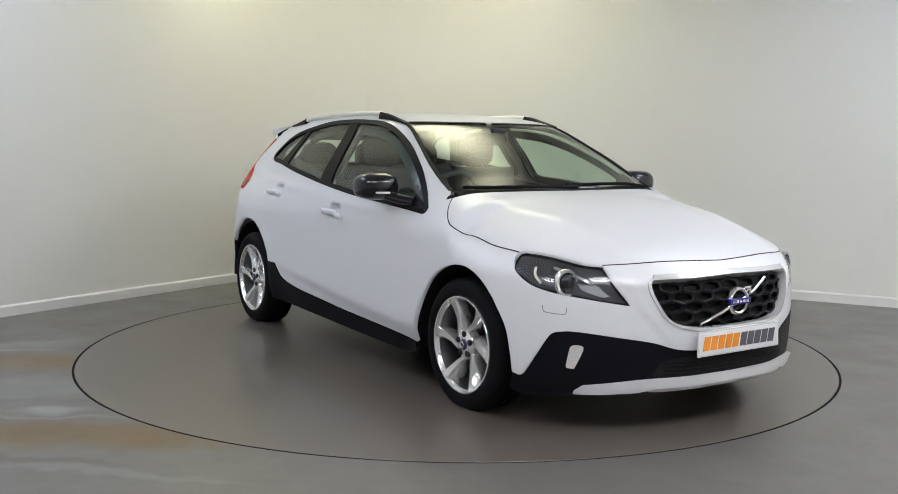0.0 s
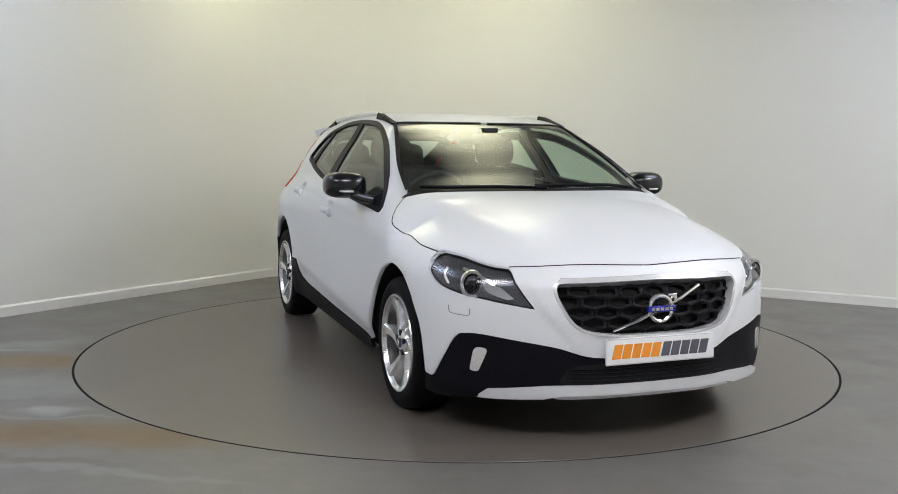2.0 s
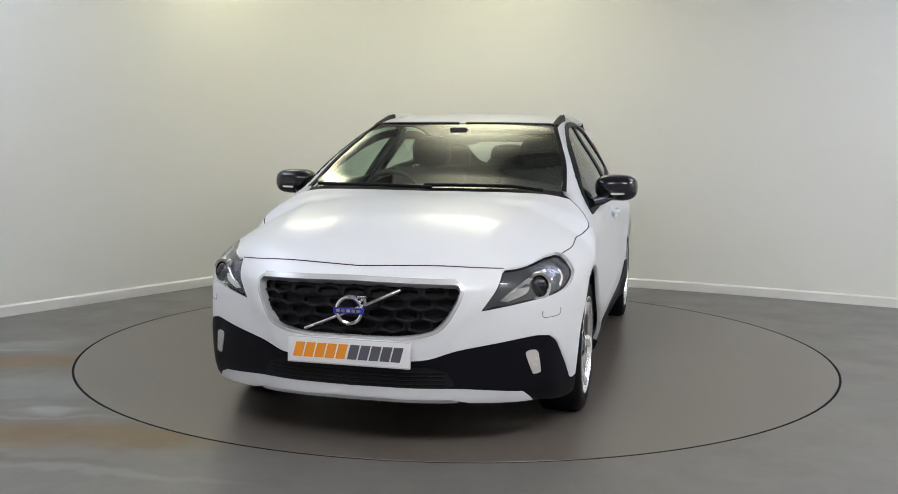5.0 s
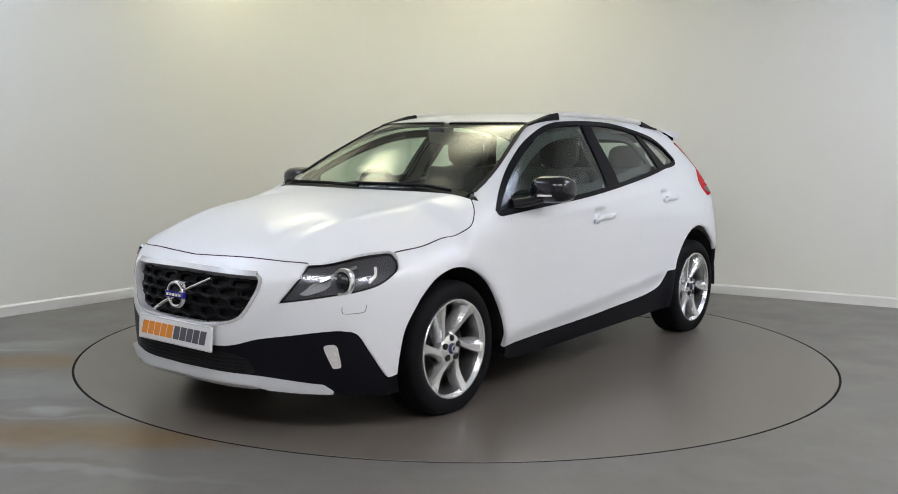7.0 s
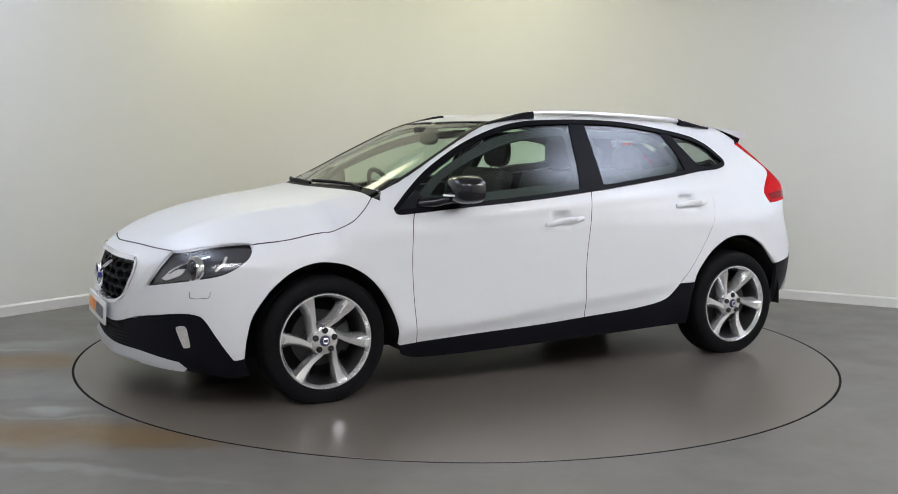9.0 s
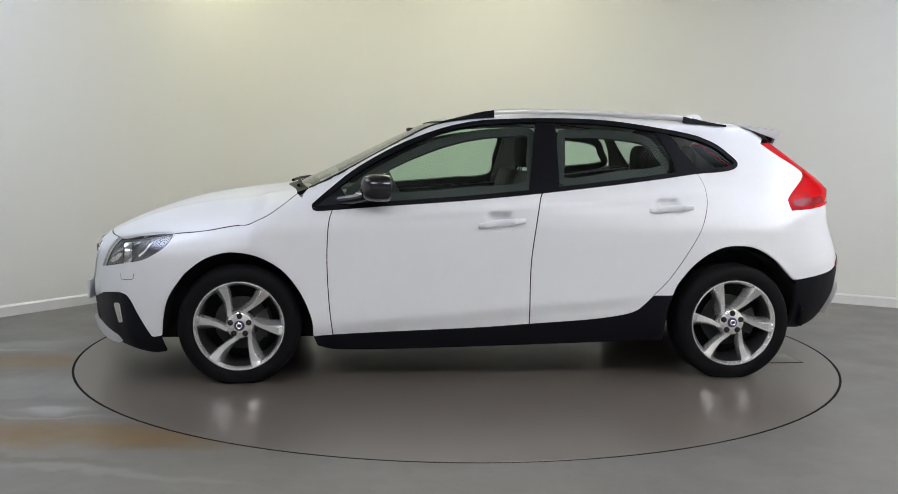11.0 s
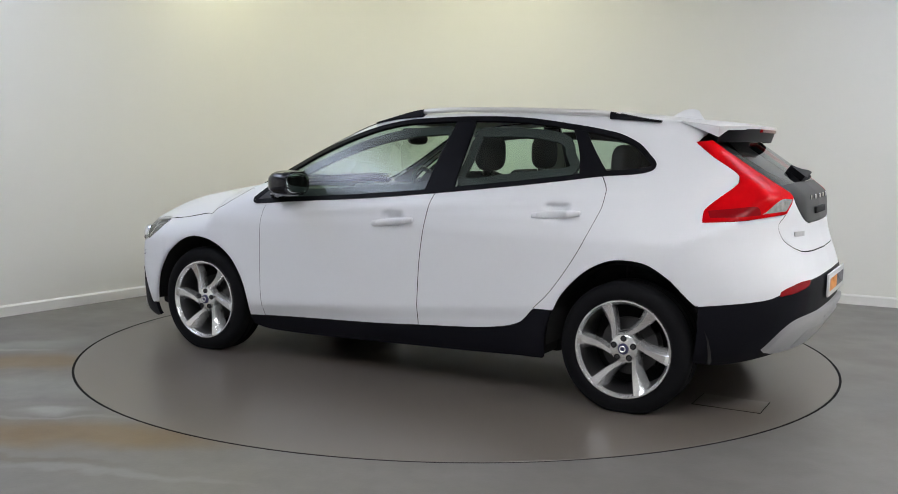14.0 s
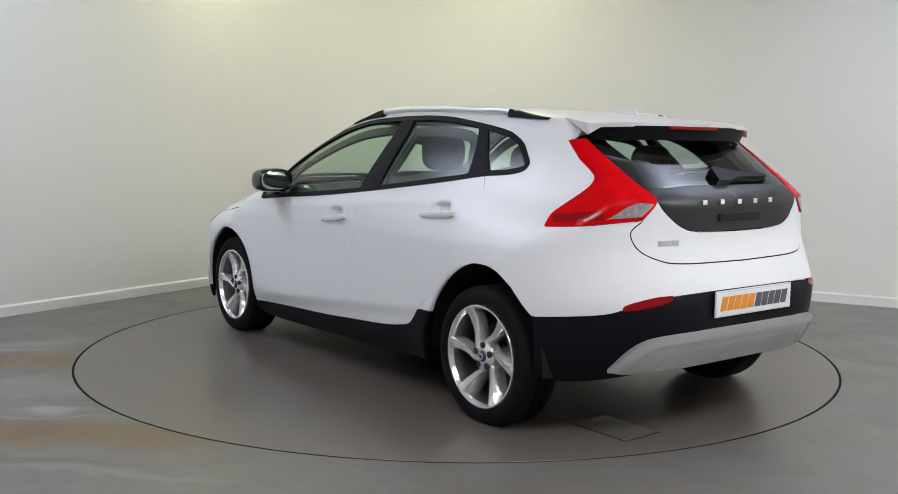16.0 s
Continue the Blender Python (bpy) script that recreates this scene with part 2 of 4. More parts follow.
# ---- the room ----
def wall_run(name, pts, h, thick, material, label):
    """An upright wall along a plan line; its inner face is on the line."""
    bm = bmesh.new()
    cols = []
    n = len(pts)
    for i, p in enumerate(pts):
        a, b = Vector(pts[max(i - 1, 0)]), Vector(pts[min(i + 1, n - 1)])
        d = (b - a).normalized()
        nrm = Vector((-d.y, d.x))
        q = Vector(p) + nrm * thick
        cols.append([bm.verts.new((p[0], p[1], 0)), bm.verts.new((p[0], p[1], h)), bm.verts.new((q.x, q.y, h)), bm.verts.new((q.x, q.y, 0))])
    for a, b in zip(cols, cols[1:]):
        for k in range(4):
            bm.faces.new((a[k], b[k], b[(k + 1) % 4], a[(k + 1) % 4]))
    bm.faces.new(cols[0])
    bm.faces.new(cols[-1][::-1])
    return tagged(part(name, bm, material), label, "wall", kind="structure")


BEND = [(-1.93, 2.71), (-1.80, 2.89), (-1.62, 3.06), (-1.40, 3.18), (-1.15, 3.235), (-0.88, 3.215)]
LEFT = [(-4.6, -1.31), (-2.5, 1.853), (-2.1, 2.455)] + [tuple(p) for p in spline(BEND, 5)]
BACK = [tuple(p) for p in spline([BEND[-1], (-0.4, 3.115), (0.8, 2.80), (1.6, 2.54), (2.04, 2.36)], 4)] + [(2.84, 1.96), (3.54, 1.58), (4.6, 1.02)]
wall_run("wall_left", LEFT, CEIL, 0.15, WALLPAINT, "off-white painted studio wall with a rounded corner")
wall_run("wall_back", BACK, CEIL, 0.15, WALLPAINT, "off-white painted studio wall, gently curved")
wall_run("wall_right", [(4.6, 1.02), (4.6, -7.5)], CEIL, 0.15, WALLPAINT, "plain off-white painted studio wall")
wall_run("wall_front", [(4.6, -7.5), (-4.6, -7.5)], CEIL, 0.15, GREYPAINT, "unseen light grey wall closing the studio")
wall_run("wall_side", [(-4.6, -7.5), (-4.6, -1.31)], CEIL, 0.15, WALLPAINT, "plain off-white painted studio wall")


def skirting(name, pts):
    off = []
    n = len(pts)
    for i, p in enumerate(pts):
        d = (Vector(pts[min(i + 1, n - 1)]) - Vector(pts[max(i - 1, 0)])).normalized()
        off.append(tuple(Vector(p) + Vector((d.y, -d.x)) * 0.018))
    bm = bmesh.new()
    cols = []
    for p, q in zip(pts, off):
        cols.append([bm.verts.new(c) for c in ((*q, 0), (*q, 0.068), (q[0] * .5 + p[0] * .5, q[1] * .5 + p[1] * .5, 0.078), (*p, 0.080), (*p, 0))])
    for a, b in zip(cols, cols[1:]):
        for k in range(5):
            bm.faces.new((a[k], b[k], b[(k + 1) % 5], a[(k + 1) % 5]))
    bm.faces.new(cols[0])
    bm.faces.new(cols[-1][::-1])
    tagged(part(name, bm, SKIRT, smooth=False), "white painted skirting board along the wall", "skirting board", kind="structure")


skirting("baseboard_left", LEFT)
skirting("baseboard_back", BACK)


def floor_and_disc():
    n = 128
    bm = bmesh.new()
    box(bm, -5, 5, -8, 4.2, -0.12, 0)
    bm.normal_update()
    top = [f for f in bm.faces if f.normal.z > .9]
    bmesh.ops.delete(bm, geom=top, context="FACES")

    def edge_point(a):
        c, q = math.cos(a), math.sin(a)
        k = min((5 if c > 0 else -5) / c if abs(c) > 1e-6 else 99, (4.2 if q > 0 else -8) / q if abs(q) > 1e-6 else 99)
        return (c * k, q * k, 0)
    hole = [bm.verts.new(((DISC_R + .007) * math.cos(2 * math.pi * k / n), (DISC_R + .007) * math.sin(2 * math.pi * k / n), 0)) for k in range(n)]
    low = [bm.verts.new((v.co.x, v.co.y, -0.06)) for v in hole]
    rim0 = [bm.verts.new(edge_point(2 * math.pi * k / n)) for k in range(n)]
    for k in range(n):
        bm.faces.new((hole[k], hole[(k + 1) % n], rim0[(k + 1) % n], rim0[k]))
        bm.faces.new((hole[k], hole[(k + 1) % n], low[(k + 1) % n], low[k]))
    fl = part("floor", bm, FLOOR, smooth=False)
    tagged(fl, "grey sealed concrete floor with brown stains", "floor", kind="structure")
    # black ring fills the turntable's gap in place of its shade
    seal = lathe([(DISC_R - .005, -0.05), (DISC_R + .009, -0.05), (DISC_R + .0072, -0.0008), (DISC_R - .0062, -0.0008)], n, "z", close=True)
    tagged(part("floor_gap_ring", seal, GAP), "thin black ring for the shade in the gap round the turntable", "seal", kind="structure")
    disc = new("turntable")
    tagged(disc, "round grey-brown turntable set flush in the floor", "turntable")
    d = lathe([(0.0005, 0.0), (1.0, 0.0), (DISC_R - .008, 0.0), (DISC_R - .006, -0.003), (DISC_R - .006, -0.05), (0.0005, -0.05)], n, "z")
    part("disc", d, DISC, disc, smooth=False)
    hatch = bmesh.new()
    box(hatch, -.16, .16, -.11, .11, 0.0, 0.003, 0.001)
    h = part("hatch_plate", hatch, DISC, disc, "small flush access plate")
    h.location = (-1.83, 0.50, 0.0005)
    # black strips laid on the disc as the shade of the plate's gap
    rim = bmesh.new()
    for a, b, c, e in ((-.165, .165, -.115, -.111), (-.165, .165, .111, .115), (-.165, -.161, -.111, .111), (.161, .165, -.111, .111)):
        box(rim, a, b, c, e, 0, .0015)
    r = part("hatch_gap_strips", rim, GAP, disc, "dark strips for the shaded gap round the plate", smooth=False)
    r.location = h.location
    return disc


turntable = floor_and_disc()

bm = bmesh.new()
box(bm, -5, 5, -8, 4.2, CEIL, CEIL + .12)
tagged(part("ceiling", bm, CEILPAINT, smooth=False), "unseen plain light grey ceiling", "ceiling", kind="structure")


def ceiling_light(x, y, sx, sy, watts, colour):
    root = new("ceiling_light")
    root.location = (x, y, CEIL)
    tagged(root, "unseen soft light panel on the ceiling, switched on", "ceiling light", group="ceiling lights")
    bm = bmesh.new()
    for a, b, c, d in ((-sx / 2 - .03, sx / 2 + .03, -sy / 2 - .03, -sy / 2), (-sx / 2 - .03, sx / 2 + .03, sy / 2, sy / 2 + .03),
                       (-sx / 2 - .03, -sx / 2, -sy / 2, sy / 2), (sx / 2, sx / 2 + .03, -sy / 2, sy / 2)):
        box(bm, a, b, c, d, -.05, 0)
    part("frame", bm, CEILPAINT, root, smooth=False)
    bm = bmesh.new()
    box(bm, -sx / 2, sx / 2, -sy / 2, sy / 2, -.02, -.004)
    part("diffuser", bm, soft_glow(sx, sy, watts, colour), root, smooth=False)


for row in LIGHTS:
    ceiling_light(*row)

# ---- the car's surface ----
# x forward, y to the car's left, z up; the origin is on the ground between the axles
AXLE, HUBZ, TYRE_R = 1.323, 0.304, 0.319


def curve(pairs):
    """A smooth function through (x, value) pairs."""
    xs, ys = np.array(pairs, float).T
    if xs[0] > xs[-1]:
        xs, ys = xs[::-1], ys[::-1]
    d = np.diff(ys) / np.diff(xs)
    m = np.concatenate([[d[0]], np.where(d[:-1] * d[1:] > 0, 2 * d[:-1] * d[1:] / (d[:-1] + d[1:] + 1e-12), 0), [d[-1]]])

    def f(x):
        x = np.clip(x, xs[0], xs[-1])
        i = np.clip(np.searchsorted(xs, x) - 1, 0, len(xs) - 2)
        h = xs[i + 1] - xs[i]
        t = (x - xs[i]) / h
        return ((1 + 2 * t) * (1 - t) ** 2 * ys[i] + t * (1 - t) ** 2 * h * m[i] + t * t * (3 - 2 * t) * ys[i + 1] + t * t * (t - 1) * h * m[i + 1])
    return f


SECTION = curve([(.05, .80), (.16, .855), (.26, .888), (.36, .90), (.5, .893), (.65, .888), (.8, .885), (.88, .872), (.95, .848), (1.02, .812), (1.1, .768),
                 (1.2, .704), (1.3, .634), (1.38, .585), (1.46, .53)])
PLAN_LOW = curve([(-2.3, .80), (-1.95, .94), (-1.65, .985), (-1.3, 1.0), (-.6, .99), (0, .985), (.8, .992), (1.3, 1.005), (1.6, .995), (1.8, .96), (2.0, .89), (2.2, .78)])
PLAN_UP = curve([(-2.2, .72), (-1.9, .82), (-1.574, .89), (-1.386, .908), (-1.0, .955), (-.5, .985), (.1, 1.0), (.6, .985), (.9, .945), (1.2, .93), (1.7, .92), (2.2, .8)])
CENTRE = curve([(2.22, .66), (2.15, .735), (2.08, .775), (1.97, .828), (1.79, .895), (1.62, .943), (1.45, .975), (1.28, .997), (1.17, 1.008), (1.10, 1.02), (.95, 1.078), (.80, 1.148),
                (.62, 1.237), (.45, 1.320), (.32, 1.378), (.2, 1.410), (0, 1.436), (-.3, 1.452), (-.7, 1.450), (-1.1, 1.432), (-1.4, 1.403), (-1.65, 1.375), (-1.9, 1.33), (-2.2, 1.28)])
CROWN = curve([(2.2, .28), (1.98, .27), (1.3, .25), (1.18, .14), (1.08, .12), (.87, .13), (.6, .12), (.25, .12), (0, .105), (-.7, .10), (-1.4, .12), (-2.2, .14)])
NOSE = curve([(.05, 2.0), (.14, 2.10), (.19, 2.185), (.25, 2.205), (.35, 2.215), (.45, 2.22), (.55, 2.22), (.65, 2.208), (.72, 2.18), (.8, 2.13), (1.0, 1.9), (1.5, 1.4)])
NOSE_PLAN = curve([(0, 0), (.2, .01), (.3, .03), (.45, .09), (.55, .14), (.65, .20), (.72, .255), (.79, .315), (.85, .415), (.9, .58), (1.0, 1.0)])
TAIL = curve([(.05, 1.75), (.2, 1.90), (.27, 1.98), (.33, 2.04), (.45, 2.10), (.55, 2.115), (.6, 2.118), (.68, 2.10), (.78, 2.065), (.85, 2.045), (.97, 2.035), (1.02, 2.03), (1.06, 1.99),
              (1.143, 1.875), (1.28, 1.68), (1.33, 1.61), (1.5, 1.37)])
TAIL_PLAN = curve([(0, 0), (.3, .008), (.45, .03), (.55, .062), (.65, .118), (.72, .18), (.8, .285), (.86, .42), (.9, .58), (1.0, 1.0)])


NOSE_VEE = curve([(.33, .29), (.40, .345), (.57, .485), (.66, .535), (.75, .58)])


def smooth01(v, a, b):
    t = np.clip((v - a) / (b - a), 0, 1)
    return t * t * (3 - 2 * t)


def smin(a, b, k):
    h = np.clip(.5 + .5 * (b - a) / k, 0, 1)
    return b + (a - b) * h - k * h * (1 - h)


def body_field(p):
    """Above zero inside the body, below outside; near zero about the distance in metres."""
    x, y, z = p[:, 0], np.abs(p[:, 1]), p[:, 2]
    mix = smooth01(z, .78, 1.06)
    side = SECTION(z) * (PLAN_LOW(x) * (1 - mix) + PLAN_UP(x) * mix)
    # sill crease, shoulder line, wheel-arch flares
    cre = .305 + (.85 - x) * .085
    side = side - .014 * smooth01(cre - z, -.02, .06) * smooth01(x, -1.0, -.7) * smooth01(-x, -1.0, -.9)
    sh = .885 + (.5 - x) * .072
    side = side + .005 * np.exp(-((z - sh) / .028) ** 2) * smooth01(-x, -.9, -.5) * smooth01(x, -1.75, -1.5)
    for hx, hz in ((-.03, .858), (-.95, .935)):
        side = side - .036 * np.exp(-((x - hx) / .056) ** 4 - ((z - hz) / .036) ** 4)
    for ax in (AXLE, -AXLE):
        r = np.hypot(x - ax, z - .30)
        side = side + .007 * np.exp(-((r - .40) / .07) ** 2)
    top = CENTRE(x) - CROWN(x) * (.35 * y ** 2 + y ** 4) - z
    # soft swage lines along the bonnet
    sw = .62 - .16 * np.clip((x - 1.0), 0, 1.2)
    top = top + .010 * np.exp(-((y - sw) / .06) ** 2) * smooth01(x, 1.0, 1.2) * smooth01(-x, -2.12, -1.8)
    nose = NOSE(z) - NOSE_PLAN(y) - x
    # the proud V of the nose, from the lamps down to the plate
    nose = nose + .008 * smooth01(NOSE_VEE(z) - y, -.03, .02) * smooth01(z, .33, .37) * smooth01(-z, -.75, -.66)
    tail = x + TAIL(z) - TAIL_PLAN(y)
    f = smin(side - y, top, .06)
    f = smin(f, nose, .07)
    f = smin(f, tail, .05)
    return f


def gradient(p):
    e = 2e-3
    g = np.stack([body_field(p + np.eye(3)[k] * e) - body_field(p - np.eye(3)[k] * e) for k in range(3)], -1)
    return -g / (np.linalg.norm(g, axis=1, keepdims=True) + 1e-12)


class Proj:
    """A way to lay flat outlines on the body: side, top, or round an upright axis at x0 (front or rear)."""

    def __init__(self, kind, x0=0.0, sgn=1):
        self.kind, self.x0, self.sgn = kind, x0, sgn

    def to2(self, p):
        x, y, z = p
        if self.kind == "side":
            return (x, z)
        if self.kind == "top":
            return (x, y)
        return (math.atan2(y, (x - self.x0) * self.sgn), z)

    def onto(self, uv):
        uv = np.array(uv, float)
        u, v = uv[:, 0], uv[:, 1]
        o = np.zeros_like(u)
        if self.kind == "side":
            a, d = np.stack([u, o + 1.2, v], -1), np.stack([o, o - 1, o], -1)
        elif self.kind == "top":
            a, d = np.stack([u, v, o + 1.8], -1), np.stack([o, o, o - 1], -1)
        else:
            c, s = np.cos(u), np.sin(u)
            a, d = np.stack([self.x0 + self.sgn * c * 1.7, s * 1.7, v], -1), np.stack([-self.sgn * c, -s, o], -1)
        t, hit = np.zeros(len(u)), np.zeros(len(u), bool)
        step = .02
        for _ in range(80):
            ins = body_field(a + d * t[:, None]) > 0
            hit |= ins
            t = np.where(hit, t, t + step)
        lo, hi = t - step, t.copy()
        for _ in range(18):
            m = (lo + hi) / 2
            ins = body_field(a + d * m[:, None]) > 0
            hi, lo = np.where(ins, m, hi), np.where(ins, lo, m)
        return a + d * ((lo + hi) / 2)[:, None]


SIDE, TOP, FRONT, REAR = Proj("side"), Proj("top"), Proj("cyl", 1.1, 1), Proj("cyl", -1.1, -1)


def resample(poly, step):
    out = []
    for a, b in zip(poly, poly[1:] + poly[:1]):
        n = max(1, int(math.dist(a, b) / step))
        out += [(a[0] + (b[0] - a[0]) * k / n, a[1] + (b[1] - a[1]) * k / n) for k in range(n)]
    return out


def inset(poly, d):
    """Shrink a closed outline by d, keeping what lies on the centre line."""
    area = sum(a[0] * b[1] - a[1] * b[0] for a, b in zip(poly, poly[1:] + poly[:1]))
    s = 1 if area > 0 else -1
    out, n = [], len(poly)
    for i, p in enumerate(poly):
        a, b = Vector(poly[i - 1]), Vector(poly[(i + 1) % n])
        e1, e2 = (Vector(p) - a), (b - Vector(p))
        if e1.length < 1e-9 or e2.length < 1e-9:
            out.append(p)
            continue
        n1, n2 = Vector((-e1.y, e1.x)).normalized() * s, Vector((-e2.y, e2.x)).normalized() * s
        m = n1 + n2
        m = m / max(m.length_squared / 2, .5) if m.length > .2 else n1
        out.append((p[0] + m.x * d, p[1] + m.y * d))
    return out


def outline(segs, proj, n=6):
    flat = []
    for s in segs:
        for q in spline([proj.to2(p) for p in s], n):
            q = (float(q[0]), float(q[1]))
            if not flat or math.dist(q, flat[-1]) > 2e-3:
                flat.append(q)
    if math.dist(flat[0], flat[-1]) < 2e-3:
        flat.pop()
    return flat


def panel(name, segs, proj, material, parent, gap=.0045, depth=.02, res=.038, off=0.0, label="", sides="left", holes=False, flat=None):
    """A skin panel: the outline laid on the body, with turned-in edges. sides: left, right, or both halves joined at the middle."""
    poly = flat or outline(segs, proj)
    mid = [abs(p[1] if proj.kind == "top" else p[0] if proj.kind == "cyl" else 1) < 1e-6 for p in poly]
    if gap:
        ins = inset(poly, gap)
        poly = [((q[0], 0.0) if proj.kind == "top" else (0.0, q[1])) if m else q for q, m in zip(ins, mid)]
    poly = resample(poly, .035)
    bm = bmesh.new()
    bm.faces.new([bm.verts.new((u, v, 0)) for u, v in poly])
    us, vs = [p[0] for p in poly], [p[1] for p in poly]
    for lo, hi, no in ((min(us), max(us), (1, 0, 0)), (min(vs), max(vs), (0, 1, 0))):
        k = max(1, int((hi - lo) / res))
        for j in range(1, k + 1):
            c = lo + (hi - lo) * (j - .37) / (k + .26)
            bmesh.ops.bisect_plane(bm, geom=bm.verts[:] + bm.edges[:] + bm.faces[:], plane_co=Vector(no) * c, plane_no=no, dist=1e-5)
    bmesh.ops.triangulate(bm, faces=[f for f in bm.faces if len(f.verts) > 4])
    bm.verts.ensure_lookup_table()
    uv = np.array([(v.co.x, v.co.y) for v in bm.verts])
    p3 = proj.onto(uv)
    nrm = gradient(p3)
    p3 = p3 + nrm * off
    centre = np.abs(uv[:, 1] if proj.kind == "top" else uv[:, 0]) < 1e-6 if proj.kind != "side" else np.zeros(len(uv), bool)
    for v, q in zip(bm.verts, p3):
        v.co = q
    faces = [[v.index for v in f.verts] for f in bm.faces] if bm.verts.index_update() is None else []
    edge = [tuple(v.index for v in e.verts) for e in bm.edges if len(e.link_faces) == 1 and not (centre[e.verts[0].index] and centre[e.verts[1].index])]
    bm.free()
    pts, nor = [tuple(q) for q in p3], [tuple(q) for q in nrm]
    # turned-in rim
    idx = {}
    if depth:
        for a, b in edge:
            for c in (a, b):
                if c not in idx:
                    idx[c] = len(pts)
                    pts.append(tuple(p3[c] - nrm[c] * depth))
                    nor.append(nor[c])
            faces.append([a, b, idx[b], idx[a]])

    def emit(sets):
        P, F, N = [], [], []
        for sg in sets:
            k = len(P)
            P += [(x, sg * y, z) for x, y, z in pts]
            N += [(x, sg * y, z) for x, y, z in nor]
            F += [[k + i for i in (f if sg > 0 else f[::-1])] for f in faces]
        if len(sets) == 2:
            seen, remap, P2, N2 = {}, [], [], []
            for q, w in zip(P, N):
                key = (round(q[0], 5), round(q[1], 5), round(q[2], 5))
                if abs(q[1]) > 1e-4 or key not in seen:
                    seen[key] = len(P2)
                    P2.append(q)
                    N2.append(w)
                    remap.append(len(P2) - 1)
                else:
                    remap.append(seen[key])
            P, N = P2, N2
            F = [[remap[i] for i in f] for f in F]
        me = bpy.data.meshes.new(name)
        me.from_pydata(P, [], F)
        b2 = bmesh.new()
        b2.from_mesh(me)
        bmesh.ops.recalc_face_normals(b2, faces=b2.faces)
        # faces look outwards
        b2.verts.ensure_lookup_table()
        tot = sum(f.normal.dot(Vector(N[f.verts[0].index])) * f.calc_area() for f in b2.faces)
        if tot < 0:
            bmesh.ops.reverse_faces(b2, faces=b2.faces)
        b2.to_mesh(me)
        b2.free()
        for pl in me.polygons:
            pl.use_smooth = True
        me.normals_split_custom_set_from_vertices(N)
        me.materials.append(material)
        ob = new(name, me)
        ob.parent = parent
        if label:
            tagged(ob, label)
        return ob

    if sides == "both":
        return emit((1,)), emit((-1,))
    if sides == "joined":
        return emit((1, -1))
    return emit((1,))


def strip(name, pts, proj, width, material, parent, off=.003, closed=False, depth=.012, sides="both", label=""):
    """A narrow band along a line on the body."""
    c = [proj.to2(p) for p in pts]
    c = spline(c + ([c[0]] if closed else []), 6)
    c = [Vector((float(q[0]), float(q[1]))) for q in c]
    if closed:
        c.pop()
    n, L, R = len(c), [], []
    for i, p in enumerate(c):
        d = (c[(i + 1) % n] if closed or i < n - 1 else p) - (c[i - 1] if closed or i > 0 else p)
        nn = Vector((-d.y, d.x)).normalized() * width / 2
        L.append(tuple(p + nn))
        R.append(tuple(p - nn))
    uv = np.array(L + R)
    p3 = proj.onto(uv)
    nr = gradient(p3)
    hi, lo = p3 + nr * off, p3 - nr * depth
    out = []
    for sg in ((1, -1) if sides == "both" else (1,)):
        bm = bmesh.new()
        q = [[bm.verts.new((v[0], v[1] * sg, v[2])) for v in row] for row in (hi[:n], hi[n:], lo[:n], lo[n:])]
        for i in range(n if closed else n - 1):
            j = (i + 1) % n
            bm.faces.new((q[0][i], q[0][j], q[1][j], q[1][i]))
            bm.faces.new((q[0][i], q[0][j], q[2][j], q[2][i]))
            bm.faces.new((q[1][i], q[1][j], q[3][j], q[3][i]))
        out.append(part(name, bm, material, parent, label))
    return out

# ---- the car ----
car = new("car")
tagged(car, "pearl white crossover hatchback with black plastic cladding, parked on the turntable", "car")


def s(*pts):
    """Side-view points (x, z) as rough places on the left flank."""
    return [(x, .86, z) for x, z in pts]


def snap(pts, proj):
    """Flat points laid on the body, as places."""
    return [tuple(float(c) for c in q) for q in proj.onto(pts)]


ARCH_F = s((.94, .25), (.95, .345), (1.00, .468), (1.09, .589), (1.21, .664), (1.33, .69), (1.42, .682), (1.51, .645), (1.60, .575))
ARCH_F2 = snap([(1.60, .575), (1.68, .46), (1.71, .352), (1.72, .255)], SIDE)
FSEAM = snap([(1.655, .778), (1.655, .70), (1.60, .575)], SIDE)
ARCH_R = s((-.97, .46), (-1.01, .537), (-1.11, .645), (-1.23, .713), (-1.34, .726), (-1.44, .709), (-1.54, .65))
ARCH_R2 = snap([(-1.54, .65), (-1.62, .57), (-1.66, .536)], SIDE)
SEAM_A = s((.84, .919), (.862, .834), (.87, .652), (.86, .439), (.84, .254))
SEAM_B = s((-.275, 1.012), (-.25, .952), (-.21, .695), (-.20, .512), (-.20, .304))
SEAM_C = s((-1.14, 1.118), (-1.17, 1.067), (-1.18, 1.022), (-1.17, .932), (-1.10, .766), (-.97, .567), (-.87, .459))
DOORBOT_F = s((.84, .254), (.57, .266), (.09, .285), (-.20, .304))
DOORBOT_R = s((-.20, .304), (-.52, .326), (-.70, .350), (-.78, .375), (-.82, .406), (-.87, .459))
BELT = s((-1.14, 1.118), (-.96, 1.093), (-.69, 1.059), (-.275, 1.012), (.15, .971), (.58, .940), (.84, .919), (.92, .914))
